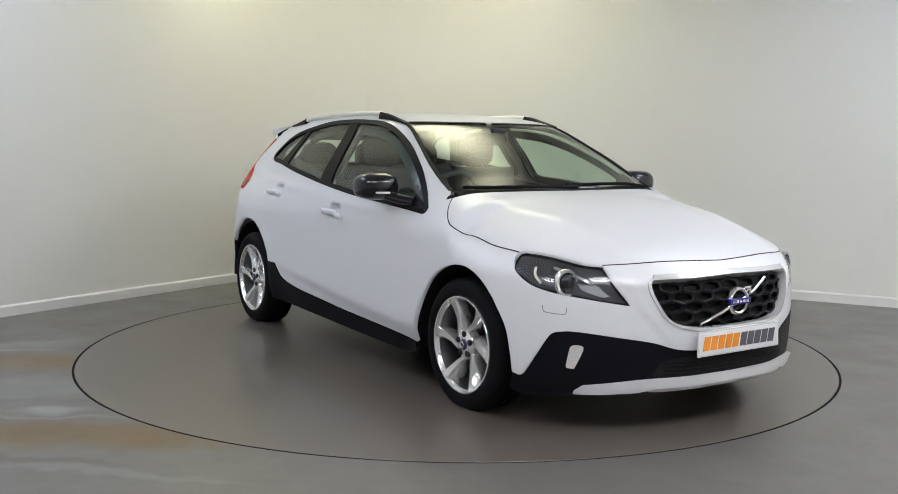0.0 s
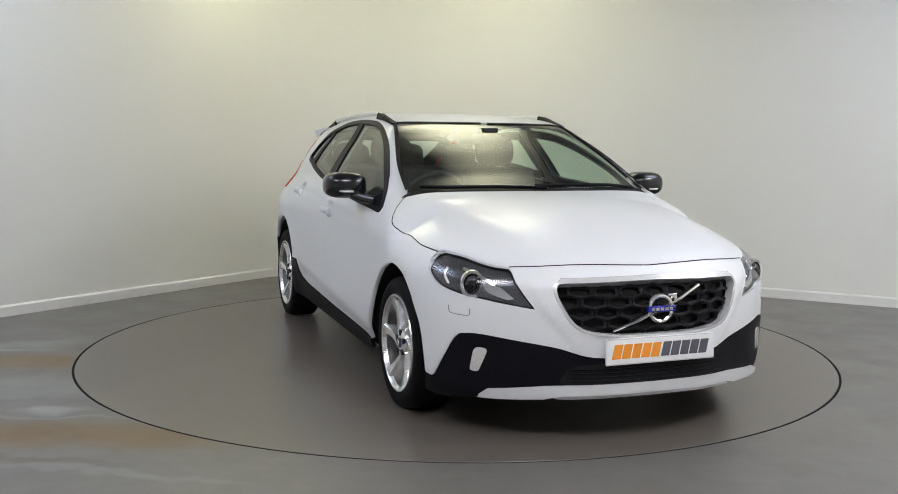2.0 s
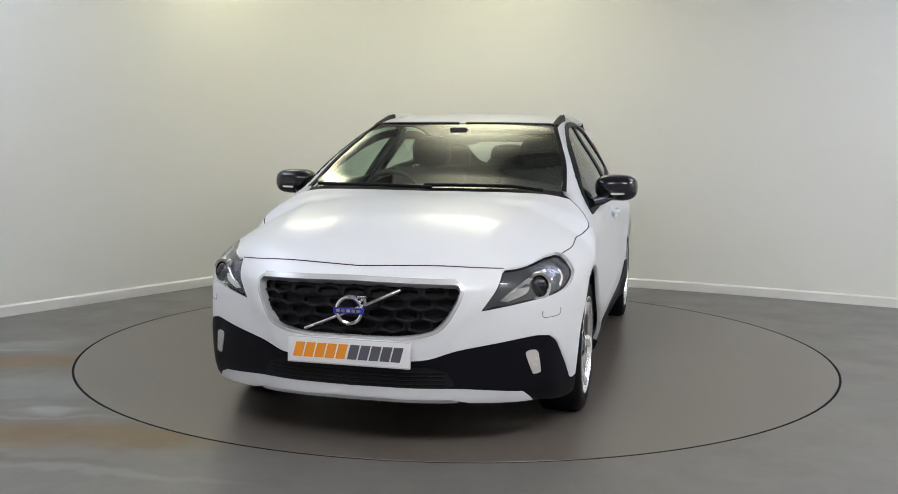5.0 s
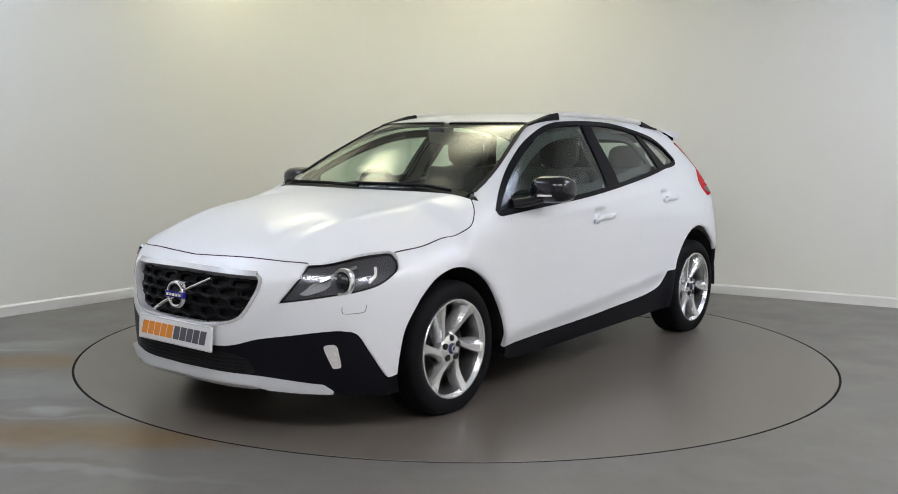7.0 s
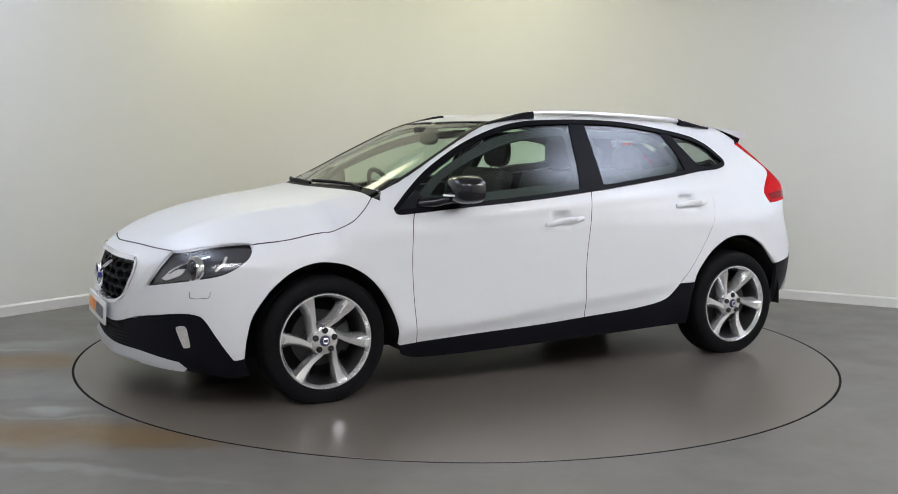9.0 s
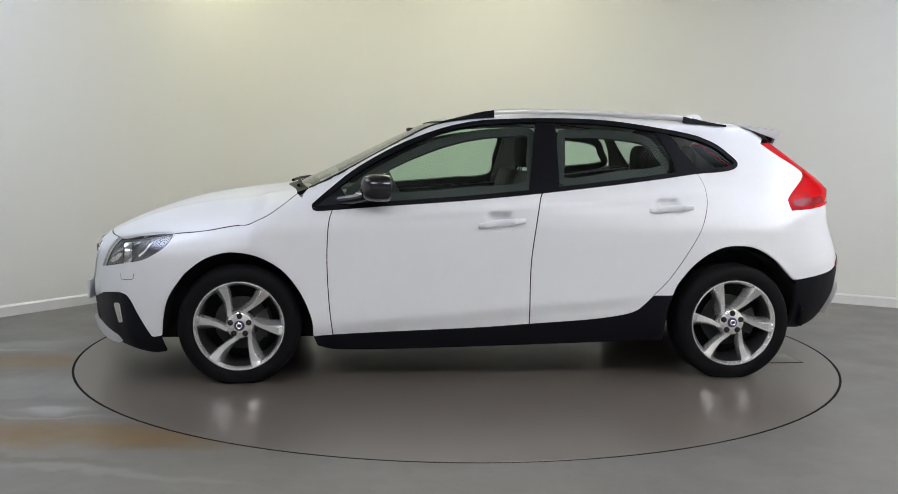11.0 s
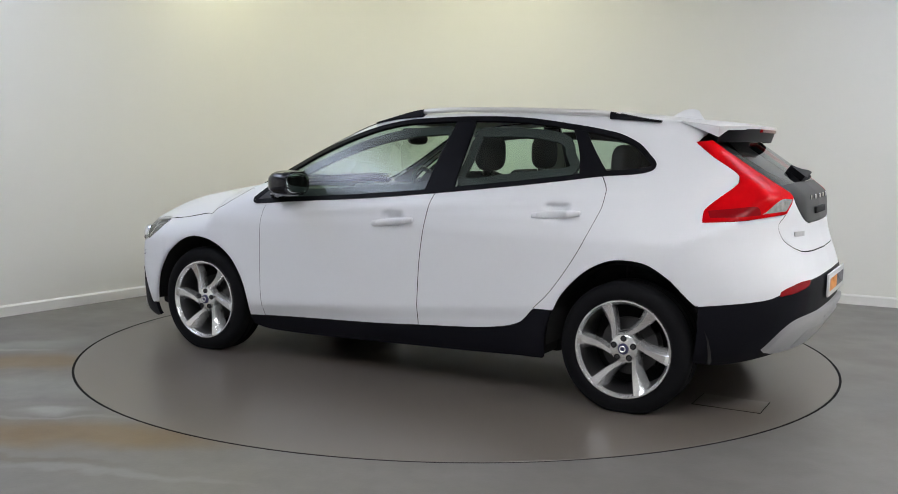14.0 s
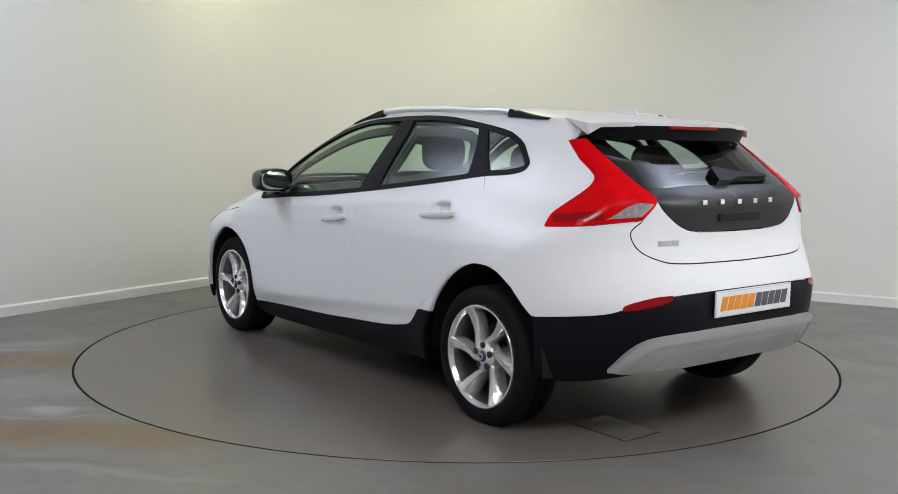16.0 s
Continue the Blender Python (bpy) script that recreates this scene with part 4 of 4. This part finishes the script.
# grille
def grille():
    root = panel("grille", [GRILLE], FRONT, DARK, car, gap=0, off=-.05, depth=0, sides="joined", label="black honeycomb grille")
    flat = outline([GRILLE], FRONT)
    poly = flat

    def inside(u, v):
        hit = False
        for (a, b), (c, d) in zip(poly, poly[1:] + poly[:1]):
            if (b > v) != (d > v) and u < (c - a) * (v - b) / (d - b) + a:
                hit = not hit
        return hit
    bm = bmesh.new()
    cells = []
    w, h = .112, .060
    for r in range(7):
        for c in range(-6, 7):
            u0, v0 = (c + .5 * (r % 2)) * w * .93, .470 + r * h * .78
            if not inside(abs(u0), v0):
                continue
            hexo = [(u0 + math.sin(k * math.pi / 3) * w * .52, v0 + math.cos(k * math.pi / 3) * h * .52) for k in range(6)]
            hexi = [(u0 + math.sin(k * math.pi / 3) * w * .40, v0 + math.cos(k * math.pi / 3) * h * .36) for k in range(6)]
            cells.append((hexo, hexi))
    flat_pts = [(abs(a), b) for o, i in cells for a, b in o + i]
    base = FRONT.onto(flat_pts)
    grad = gradient(base)
    for n_cell, (hexo, hexi) in enumerate(cells):
            rings = []
            for q, k0, off in ((hexo, 0, -.02), (hexi, 6, -.026), (hexi, 6, -.05)):
                rows = slice(n_cell * 12 + k0, n_cell * 12 + k0 + 6)
                p = base[rows] + grad[rows] * off
                rings.append([bm.verts.new((x, y if a >= 0 else -y, z)) for (x, y, z), (a, b) in zip(p, q)])
            for a, b in zip(rings, rings[1:]):
                for k in range(6):
                    bm.faces.new((a[k], a[(k + 1) % 6], b[(k + 1) % 6], b[k]))
    part("grille_mesh", bm, MESH, root)
    ring = [(x, y, z) for x, y, z in GRILLE]
    strip("grille_top_trim", [(2.11, .415, .6905), (2.14, .25, .694), (2.19, 0, .698)], FRONT, .020, BRIGHT, root, off=.011, depth=.03, label="bright silver upper grille trim")
    strip("grille_surround", ring, FRONT, .013, BRIGHT, root, off=.007, depth=.03, label="satin silver grille surround")
    bm = bmesh.new()
    tube(bm, [(2.200, -.208, .486), (2.226, -.1, .531), (2.230, .1, .616), (2.200, .208, .664)], .007, 8)
    part("grille_bar", bm, CHROME, root, "diagonal chrome bar")
    bm = lathe([(.046, 0), (.047, .014), (.053, .018), (.060, .016), (.064, .006), (.064, 0)], 48, "x")
    badge = part("badge", bm, CHROME, root, "round chrome badge with a blue band")
    badge.location = (2.222, 0, .576)
    bm = bmesh.new()
    box(bm, .004, .022, -.066, .066, -.013, .013, .003)
    part("badge_band", bm, BLUE, badge)
    bm = bmesh.new()
    for k in range(5):
        box(bm, .022, .0235, -.052 + k * .022, -.036 + k * .022, -.006, .006)
    part("badge_mark", bm, CHROME, badge, smooth=False)
    bm = bmesh.new()
    box(bm, .002, .016, -.020, .020, -.006, .006, .002, pose(0, .055, .056, 0))
    box(bm, .002, .016, -.006, .006, -.020, .020, .002, pose(0, .069, .043, 0))
    box(bm, .002, .013, -.018, .018, -.005, .005, .002, pose(0, .052, .042, 45))
    part("badge_arrow", bm, CHROME, badge)


grille()
# no opening is cut: a dark sheet on the bumper gives the intake's shade
panel("lower_intake", [[(2.19, 0, .350), (2.16, .28, .350), (2.12, .38, .325)], [(2.12, .38, .325), (2.11, .40, .265), (2.16, .25, .262), (2.18, 0, .262)]], FRONT, DARK, car, gap=0, off=.0045, depth=0, sides="joined", label="flat black sheet for the shaded lower air intake")
for zz in (.275, .292, .309, .326):
    strip("intake_slat", [(2.12, .37, zz), (2.17, .2, zz), (2.19, 0, zz)], FRONT, .005, CLAD, car, off=.008, depth=.002)


def number_plate(m, parent):
    bm = bmesh.new()
    box(bm, -.006, .006, -.265, .265, -.056, .056, .005)
    pl = part("number_plate", bm, PLATEWHITE, parent, "white show plate with orange and grey lettering bars")
    pl.matrix_local = m
    for k in range(10):
        bm = bmesh.new()
        y0 = -.233 + k * .0465 + (.004 if k > 4 else 0)
        v = [bm.verts.new((.0075, y0 + dy + (zz * .25), zz)) for dy, zz in ((0, -.030), (.040, -.030), (.040, .030), (0, .030))]
        bm.faces.new(v)
        r = bmesh.ops.extrude_face_region(bm, geom=bm.faces[:])["geom"]
        for q in r:
            if isinstance(q, bmesh.types.BMVert):
                q.co.x -= .004
        part("plate_bar", bm, ORANGE if k < 5 else GREYINK, pl, smooth=False)
    bm = bmesh.new()
    for a, b, c, d in ((-.262, .262, .050, .053), (-.262, .262, -.053, -.050)):
        box(bm, .0055, .0068, a, b, c, d)
    part("plate_border", bm, SILVER, pl, smooth=False)
    return pl


number_plate(pose(2.243, 0, .407, 0, -3, 0), car)
number_plate(pose(-2.131, 0, .597, 0, 0, 180), car)


def rear_spot(y, z, out):
    q = REAR.onto([REAR.to2((-1.1 - (1.0 if abs(y) < .3 else .95), abs(y), z))])[0]
    return (q[0] - out, math.copysign(q[1], y), z)


for k in range(5):
    bm = bmesh.new()
    box(bm, -.003, .003, -.014, .014, -.011, .011, .002)
    b = part("badge_letter", bm, CHROME, car)
    y = .25 - k * .125
    b.matrix_local = pose(*rear_spot(y, 1.018, .005))
# dark block on the panel gives the shade of the grip recess
bm = bmesh.new()
box(bm, -2.046, -2.025, -.14, .14, .935, .968, .006)
part("tailgate_grip", bm, DARK, car, "dark block for the shaded grip recess")
for k in range(3):
    bm = bmesh.new()
    box(bm, -.002, .002, -.016, .016, -.012, .012, .002)
    b = part("badge_letter", bm, SILVER, car)
    y = .50 - k * .04
    b.matrix_local = pose(*rear_spot(y, .855, .003), 0, 0, -22)

# roof rails, aerial
for sg in (1, -1):
    xs = np.linspace(.27, -1.37, 33)
    ed = TOP.onto([(x, .545 - .03 * max(0, -x - .9) / .5) for x in xs])
    pts = []
    for i, q in enumerate(ed):
        t = i / 32
        k = min(1, min(t, 1 - t) / .24)
        lift = .024 * k * k * (3 - 2 * k) + .002
        pts.append((q[0], sg * q[1], q[2] + lift))
    bm = bmesh.new()
    tube(bm, pts[5:29], .013, 10, 1.15)
    rail = part("roof_rail", bm, SATIN, car, "satin aluminium roof rail with black ends")
    for nm, a, b in (("rail_foot", 0, 7), ("rail_foot", 27, 33)):
        bm = bmesh.new()
        rows = []
        for i in range(a, b):
            x, y, z = pts[i]
            zb = ed[i][2] - .006
            kk = .2 + .8 * min(1, min(i, 32 - i) / 5)
            rows.append([bm.verts.new((x, y + dy, zz)) for dy, zz in ((.021, zb), (.0165, z + .003), (.008, z + .0128 * kk), (-.008, z + .0128 * kk), (-.0165, z + .003), (-.021, zb))])
        for p, q in zip(rows, rows[1:]):
            for k in range(6):
                bm.faces.new((p[k], p[(k + 1) % 6], q[(k + 1) % 6], q[k]))
        bm.faces.new(rows[0])
        bm.faces.new(rows[-1][::-1])
        part(nm, bm, TRIM, rail, "black rail foot")
bm = bmesh.new()
fin = [[bm.verts.new((-1.27 - .17 * t + .03 * h * t, w * (1 - h) * .03 * math.sin(math.pi * min(1, .15 + t * .8)), 1.415 + .055 * h * math.sin(math.pi * (t * .62)) - .02 * t)) for h, w in ((0, 1), (.6, 1), (1, 1), (1, -1), (.6, -1), (0, -1))] for t in [k / 10 for k in range(11)]]
for p, q in zip(fin, fin[1:]):
    for k in range(5):
        bm.faces.new((p[k], p[k + 1], q[k + 1], q[k]))
bm.faces.new(fin[-1])
part("aerial_fin", bm, PAINT, car)


# mirrors, handles, wipers
def superegg(c, r, e=2.6, n=24, m=14, cut=None):
    bm = bmesh.new()
    rows = []
    for j in range(1, m):
        a = -math.pi / 2 + math.pi * j / m
        row = []
        for k in range(n):
            b = 2 * math.pi * k / n
            v = [math.cos(a) * math.cos(b), math.cos(a) * math.sin(b), math.sin(a)]
            w = sum(abs(q) ** e for q in v) ** (-1 / e)
            p = [c[i] + v[i] * w * r[i] for i in range(3)]
            if cut is not None:
                p[0] = max(p[0], cut)
            row.append(bm.verts.new(p))
        rows.append(row)
    for p, q in zip(rows, rows[1:]):
        for k in range(n):
            bm.faces.new((p[k], p[(k + 1) % n], q[(k + 1) % n], q[k]))
    bm.faces.new(rows[0][::-1])
    bm.faces.new(rows[-1])
    return bm


for sg in (1, -1):
    mir = part("door_mirror", superegg((.60, sg * .936, 1.030), (.098, .114, .071), 3.0, cut=.545), GLOSSBLACK, car, "gloss black door mirror with an indicator strip")
    part("mirror_glass", superegg((.5445, sg * .936, 1.032), (.003, .095, .055), 3), MIRROR, mir)
    bm = bmesh.new()
    tube(bm, [(.66, sg * .90, .985), (.73, sg * .86, .965), (.80, sg * .815, .955)], .033, 12, .8)
    part("mirror_arm", bm, GLOSSBLACK, mir)
    bm = bmesh.new()
    tube(bm, [(.715, sg * .915, 1.0), (.70, sg * .965, 1.0), (.655, sg * 1.013, 1.003), (.60, sg * 1.040, 1.006)], .009, 8, .7)
    part("mirror_indicator", bm, AMBER, mir, "clear indicator strip")
    for xc, zc, lx, sl in ((-.043, .845, .25, .014), (-.963, .922, .245, .009)):
        p = SIDE.onto([(xc + lx * t, zc - sl * t * 2) for t in np.linspace(.5, -.5, 9)])
        bm = bmesh.new()
        rings = []
        for i, q in enumerate(p):
            e = abs(i - 4) / 4
            h, out, th = .0185 - .006 * e ** 3, .022 - .016 * e ** 3, .011 - .004 * e ** 3
            rings.append([bm.verts.new((q[0], sg * (q[1] + out + .012 + th * math.cos(a)), q[2] + h * math.sin(a))) for a in [2 * math.pi * k / 12 for k in range(12)]])
        for a, b in zip(rings, rings[1:]):
            for k in range(12):
                bm.faces.new((a[k], a[(k + 1) % 12], b[(k + 1) % 12], b[k]))
        bm.faces.new(rings[0])
        bm.faces.new(rings[-1][::-1])
        part("door_handle", bm, PAINT, car)
for pts in ([(1.03, .60), (1.03, .45), (1.05, .25), (1.065, -.02)], [(1.10, .03), (1.07, -.25), (1.035, -.50), (.985, -.64)]):
    q = TOP.onto([(a, abs(b)) for a, b in pts])
    bm = bmesh.new()
    tube(bm, [(x, math.copysign(y, b), z + .012) for (x, y, z), (a, b) in zip(q, pts)], .009, 8)
    part("wiper", bm, TRIM, car, "black windscreen wiper")
hub = [(-2.0, .062, 1.088), (-1.98, .045, 1.118), (-1.96, .02, 1.142), (-1.96, -.02, 1.140), (-1.97, -.10, 1.128), (-1.97, -.20, 1.119), (-1.97, -.335, 1.112)]
low = [(-1.97, -.335, 1.112), (-1.98, -.335, 1.100), (-1.99, -.20, 1.101), (-2.0, -.08, 1.096), (-2.0, .0, 1.084), (-2.0, .062, 1.088)]
w = panel("rear_wiper", [hub, low], REAR, TRIM, car, gap=0, off=.030, depth=.032, res=.02, label="black rear wiper with a wedge-shaped hub cover")
bm = bmesh.new()
tube(bm, [rear_spot(y, z, .012) for y, z in ((-.02, 1.098), (-.18, 1.102), (-.36, 1.103))], .007, 8)
part("wiper_blade", bm, RUBBER, w)


# wheels
def make_wheel():
    root = new("wheel")
    R = TYRE_R
    tyre = lathe([(.225, -.20), (.25, -.205), (.285, -.205), (R - .008, -.19), (R, -.17), (R, -.13), (R - .006, -.128), (R - .006, -.122), (R, -.12), (R, -.085), (R - .006, -.083), (R - .006, -.077), (R, -.075), (R, -.035),
                  (R - .008, -.015), (.30, -.004), (.275, .003), (.25, .002), (.240, -.003), (.231, -.012), (.225, -.02)], 96)
    for v in tyre.verts:
        v.co.z = max(v.co.z, -HUBZ + .0005)
    part("tyre", tyre, RUBBER, root)
    barrel = lathe([(.217, -.018), (.208, -.045), (.204, -.10), (.200, -.19)], 96)
    part("rim_barrel", barrel, BARREL, root)
    rim = lathe([(.232, -.012), (.2355, -.004), (.233, .002), (.227, .002), (.222, -.006), (.219, -.014), (.216, -.02)], 96)
    part("rim", rim, ALLOY, root, "silver six-spoke alloy rim")
    back = lathe([(.20, -.185), (.12, -.16), (.0005, -.16)], 48)
    part("brake_backing", back, DARK, root)
    disc = lathe([(.140, -.125), (.140, -.112), (.082, -.110), (.080, -.095), (.0005, -.095)], 48)
    part("brake_disc", disc, ALLOYDARK, root)
    bm = bmesh.new()
    rows = []
    for j in range(9):
        a = radians(150 + 60 * j / 8)
        rows.append([bm.verts.new((r * math.cos(a), y, r * math.sin(a))) for r, y in ((.085, -.105), (.092, -.082), (.150, -.082), (.160, -.095), (.160, -.13))])
    for p, q in zip(rows, rows[1:]):
        for k in range(4):
            bm.faces.new((p[k], p[k + 1], q[k + 1], q[k]))
    bm.faces.new(rows[0])
    bm.faces.new(rows[-1][::-1])
    part("brake_caliper", bm, ALLOYDARK, root, "dull grey brake caliper")
    # each spoke fans out to the rim and runs into its neighbour at the hub
    lead = curve([(.050, 12), (.068, 8), (.082, 4), (.105, -3), (.14, -7), (.19, -9.5), (.228, -10)])
    trail = curve([(.050, 50), (.068, 47), (.078, 42), (.090, 31), (.105, 23), (.14, 14), (.19, 11.5), (.228, 12.5)])
    for k in range(6):
        bm = bmesh.new()
        rows = []
        for j in range(15):
            t = j / 14
            r = .050 + .178 * t
            y = -.026 + .024 * t ** 1.6 - .006 * math.sin(math.pi * t)
            lo, hi = float(lead(np.array([r]))[0]), float(trail(np.array([r]))[0])
            row = []
            for a, dy in ((0.0, -.060), (0.01, -.006), (.07, 0), (.56, .0015), (.64, -.004), (.97, -.036), (1.0, -.065)):
                ang = radians(60 * k + 5 - (lo + (hi - lo) * a))
                row.append(bm.verts.new((r * math.cos(ang), y + dy, r * math.sin(ang))))
            rows.append(row)
        for p, q in zip(rows, rows[1:]):
            for i in range(6):
                bm.faces.new((p[i], p[i + 1], q[i + 1], q[i]))
        part("spoke", bm, ALLOY, root)
    hub = lathe([(.0005, -.018), (.03, -.018), (.055, -.021), (.066, -.026), (.074, -.042), (.076, -.07)], 48)
    part("hub", hub, ALLOY, root)
    cap = lathe([(.0005, -.008), (.020, -.009), (.024, -.012), (.027, -.018)], 32)
    part("centre_cap", cap, CAPBLUE, root, "dark blue centre cap")
    ring = lathe([(.010, -.0075), (.013, -.006), (.016, -.0075)], 32)
    part("cap_ring", ring, CHROME, root)
    for k in range(5):
        a = radians(90 + 72 * k)
        # black dish on the hub stands for the shade in each nut hole
        for nm, prof, mt in (("nut_recess_shade", [(.0005, -.0185), (.0125, -.018), (.0145, -.0165), (.0150, -.024)], DARK), ("wheel_nut", [(.0005, -.013), (.0055, -.0135), (.008, -.016), (.0085, -.03)], ALLOYDARK)):
            bm = lathe(prof, 16)
            bmesh.ops.translate(bm, vec=(.050 * math.cos(a), 0, .050 * math.sin(a)), verts=bm.verts)
            part(nm, bm, mt, root)
    return root


wheel = make_wheel()
wheel.parent = car
wheel.matrix_local = pose(AXLE, .872, HUBZ)
for m in (pose(-AXLE, .876, HUBZ), pose(AXLE, -.872, HUBZ, 0, 0, 180), pose(-AXLE, -.876, HUBZ, 0, 0, 180)):
    copy_thing(wheel, m)
for ax in (AXLE, -AXLE):
    for sg in (1, -1):
        bm = bmesh.new()
        rows = []
        for j in range(25):
            a = radians(-4 + 188 * j / 24)
            rows.append([bm.verts.new((ax + r * math.cos(a), sg * y, .305 + r * math.sin(a))) for r, y in ((.05, .60), (.40, .60), (.40, .84), (.396, .855))])
        for p, q in zip(rows, rows[1:]):
            for k in range(3):
                bm.faces.new((p[k], p[k + 1], q[k + 1], q[k]))
        part("wheel_arch_liner", bm, DARK, car)

# floor pan, engine bay, cabin
bm = bmesh.new()
box(bm, -.9, 1.95, -.60, .60, .19, .36, .03)
box(bm, -1.85, -.85, -.60, .60, .30, .40, .03)
box(bm, -.88, .90, -.84, .84, .20, .34, .03)
part("floor_pan", bm, DARK, car)
bm = bmesh.new()
box(bm, .95, 2.0, -.58, .58, .3, .68, .04)
part("engine_bay", bm, DARK, car)
bm = bmesh.new()
box(bm, -1.95, -1.2, -.60, .60, .33, .80, .04)
part("luggage_floor", bm, DASH, car)
panel("front_door_lining", [SEAM_A[::-1], BELT[3:7][::-1], SEAM_B, DOORBOT_F[::-1]], SIDE, DASH, car, gap=-.01, depth=0, off=-.05, sides="both", res=.12)
panel("rear_door_lining", [SEAM_B[::-1], BELT[:4][::-1], SEAM_C, DOORBOT_R[::-1]], SIDE, DASH, car, gap=-.01, depth=0, off=-.05, sides="both", res=.12)
panel("rear_quarter_lining", [DLO_REAR, s((-1.14, 1.118), (-1.2, .8)), s((-1.2, .8), (-1.6, .8)), s((-1.6, .8), (-1.62, 1.1), (-1.45, 1.30)), [ROOF_EDGE[5], ROOF_EDGE[4]] + s((-1.14, 1.312))], SIDE, DASH, car, gap=0, depth=0, off=-.04, sides="both", res=.12)
panel("headlining", [[(.26, 0, 0), (.20, .50, 0)], [(.20, .50, 0), (-.6, .53, 0), (-1.3, .49, 0)], [(-1.3, .49, 0), (-1.5, .3, 0), (-1.52, 0, 0)]], TOP, LINER, car, gap=0, depth=0, off=-.035, sides="joined", res=.12)
bm = bmesh.new()
box(bm, .55, 1.0, -.68, .68, .60, .955, .07)
box(bm, .60, .95, .15, .62, .93, .985, .025)
box(bm, .62, .92, -.62, -.12, .93, .99, .03)
part("dashboard", bm, DASH, car, "black plastic dashboard")
st = new("steering_wheel", None)
st.parent = car
st.matrix_local = pose(.46, -.37, .93, 0, -65, 0)
bm = bmesh.new()
tube(bm, [(math.cos(a) * .18, math.sin(a) * .18, 0) for a in [2 * math.pi * k / 36 for k in range(37)]], .015, 10)
part("steering_rim", bm, DASH, st)
bm = bmesh.new()
box(bm, -.06, .06, -.07, .07, -.03, .02, .02)
box(bm, -.02, .02, -.175, .175, -.012, .008, .006)
part("steering_boss", bm, DASH, st)


def seat(x, y, w, rear=False):
    root = new("seat")
    root.parent = car
    root.matrix_local = pose(x, y, 0)
    bm = bmesh.new()
    box(bm, -.22, .30, -w / 2, w / 2, .42, .58, .05)
    part("cushion", bm, SEAT, root)
    bm = bmesh.new()
    box(bm, -.06, .07, -w / 2, w / 2, 0, .60, .05, pose(-.22, 0, .52, 0, -16, 0))
    part("backrest", bm, SEAT, root)
    for dy in ((0,) if not rear else (-.42, 0, .42)):
        part("headrest", superegg((-.44, dy, 1.21 if not rear else 1.16), (.05, .135, .10), 3.2), SEAT, root)
        bm = bmesh.new()
        for q in (-.05, .05):
            tube(bm, [(-.40, dy + q, 1.04), (-.44, dy + q, 1.16)], .007, 8)
        part("headrest_post", bm, CHROME, root)


seat(.08, .37, .50)
seat(.08, -.37, .50)
seat(-.72, 0, 1.26, True)
panel("inner_pillar", [s((-.265, 1.376), (-.375, 1.378)), s((-.375, 1.378), (-.362, 1.022)), s((-.362, 1.022), (-.195, 1.004)), s((-.195, 1.004), (-.265, 1.376))], SIDE, LINER, car, gap=0, off=-.035, sides="both", depth=0)
INNER_F = s((.78, .985), (.66, 1.095), (.52, 1.172), (.38, 1.235), (.24, 1.285), (.08, 1.322), (-.10, 1.340), (-.235, 1.335), (-.225, 1.20), (-.19, 1.055), (.10, 1.022), (.45, .992))
INNER_R = s((-.41, 1.335), (-.65, 1.335), (-.88, 1.305), (-.945, 1.23), (-.965, 1.145), (-.69, 1.108), (-.40, 1.075), (-.395, 1.20))
for ring in (INNER_F, INNER_R):
    strip("inner_window_frame", ring, SIDE, .046, FRAMEGREY, car, off=-.03, depth=.045, closed=True, label="grey inner window frame")
part("rear_view_mirror", superegg((.34, .0, 1.285), (.02, .11, .035), 2.8), DASH, car)
bm = bmesh.new()
box(bm, .30, .42, -.05, .05, 1.315, 1.352, .01)
part("sensor_housing", bm, DASH, car)
for ob in bpy.data.objects:
    if ob.name.split(".")[0] in ("windscreen", "front_window", "rear_side_window", "quarter_window", "rear_window"):
        ob.visible_shadow = False


def motions():
    """Turntable and car turn together about the disc's centre."""
    ox, oy = CAR_OFF
    rows_car, rows_disc = [], []
    for t, a in HEADING:
        rows_car.append((t, pose(0, 0, 0.002, 0, 0, a) @ pose(ox, oy, 0)))
        rows_disc.append((t, pose(0, 0, 0, 0, 0, a)))
    walk(car, rows_car)
    walk(turntable, rows_disc)


motions()
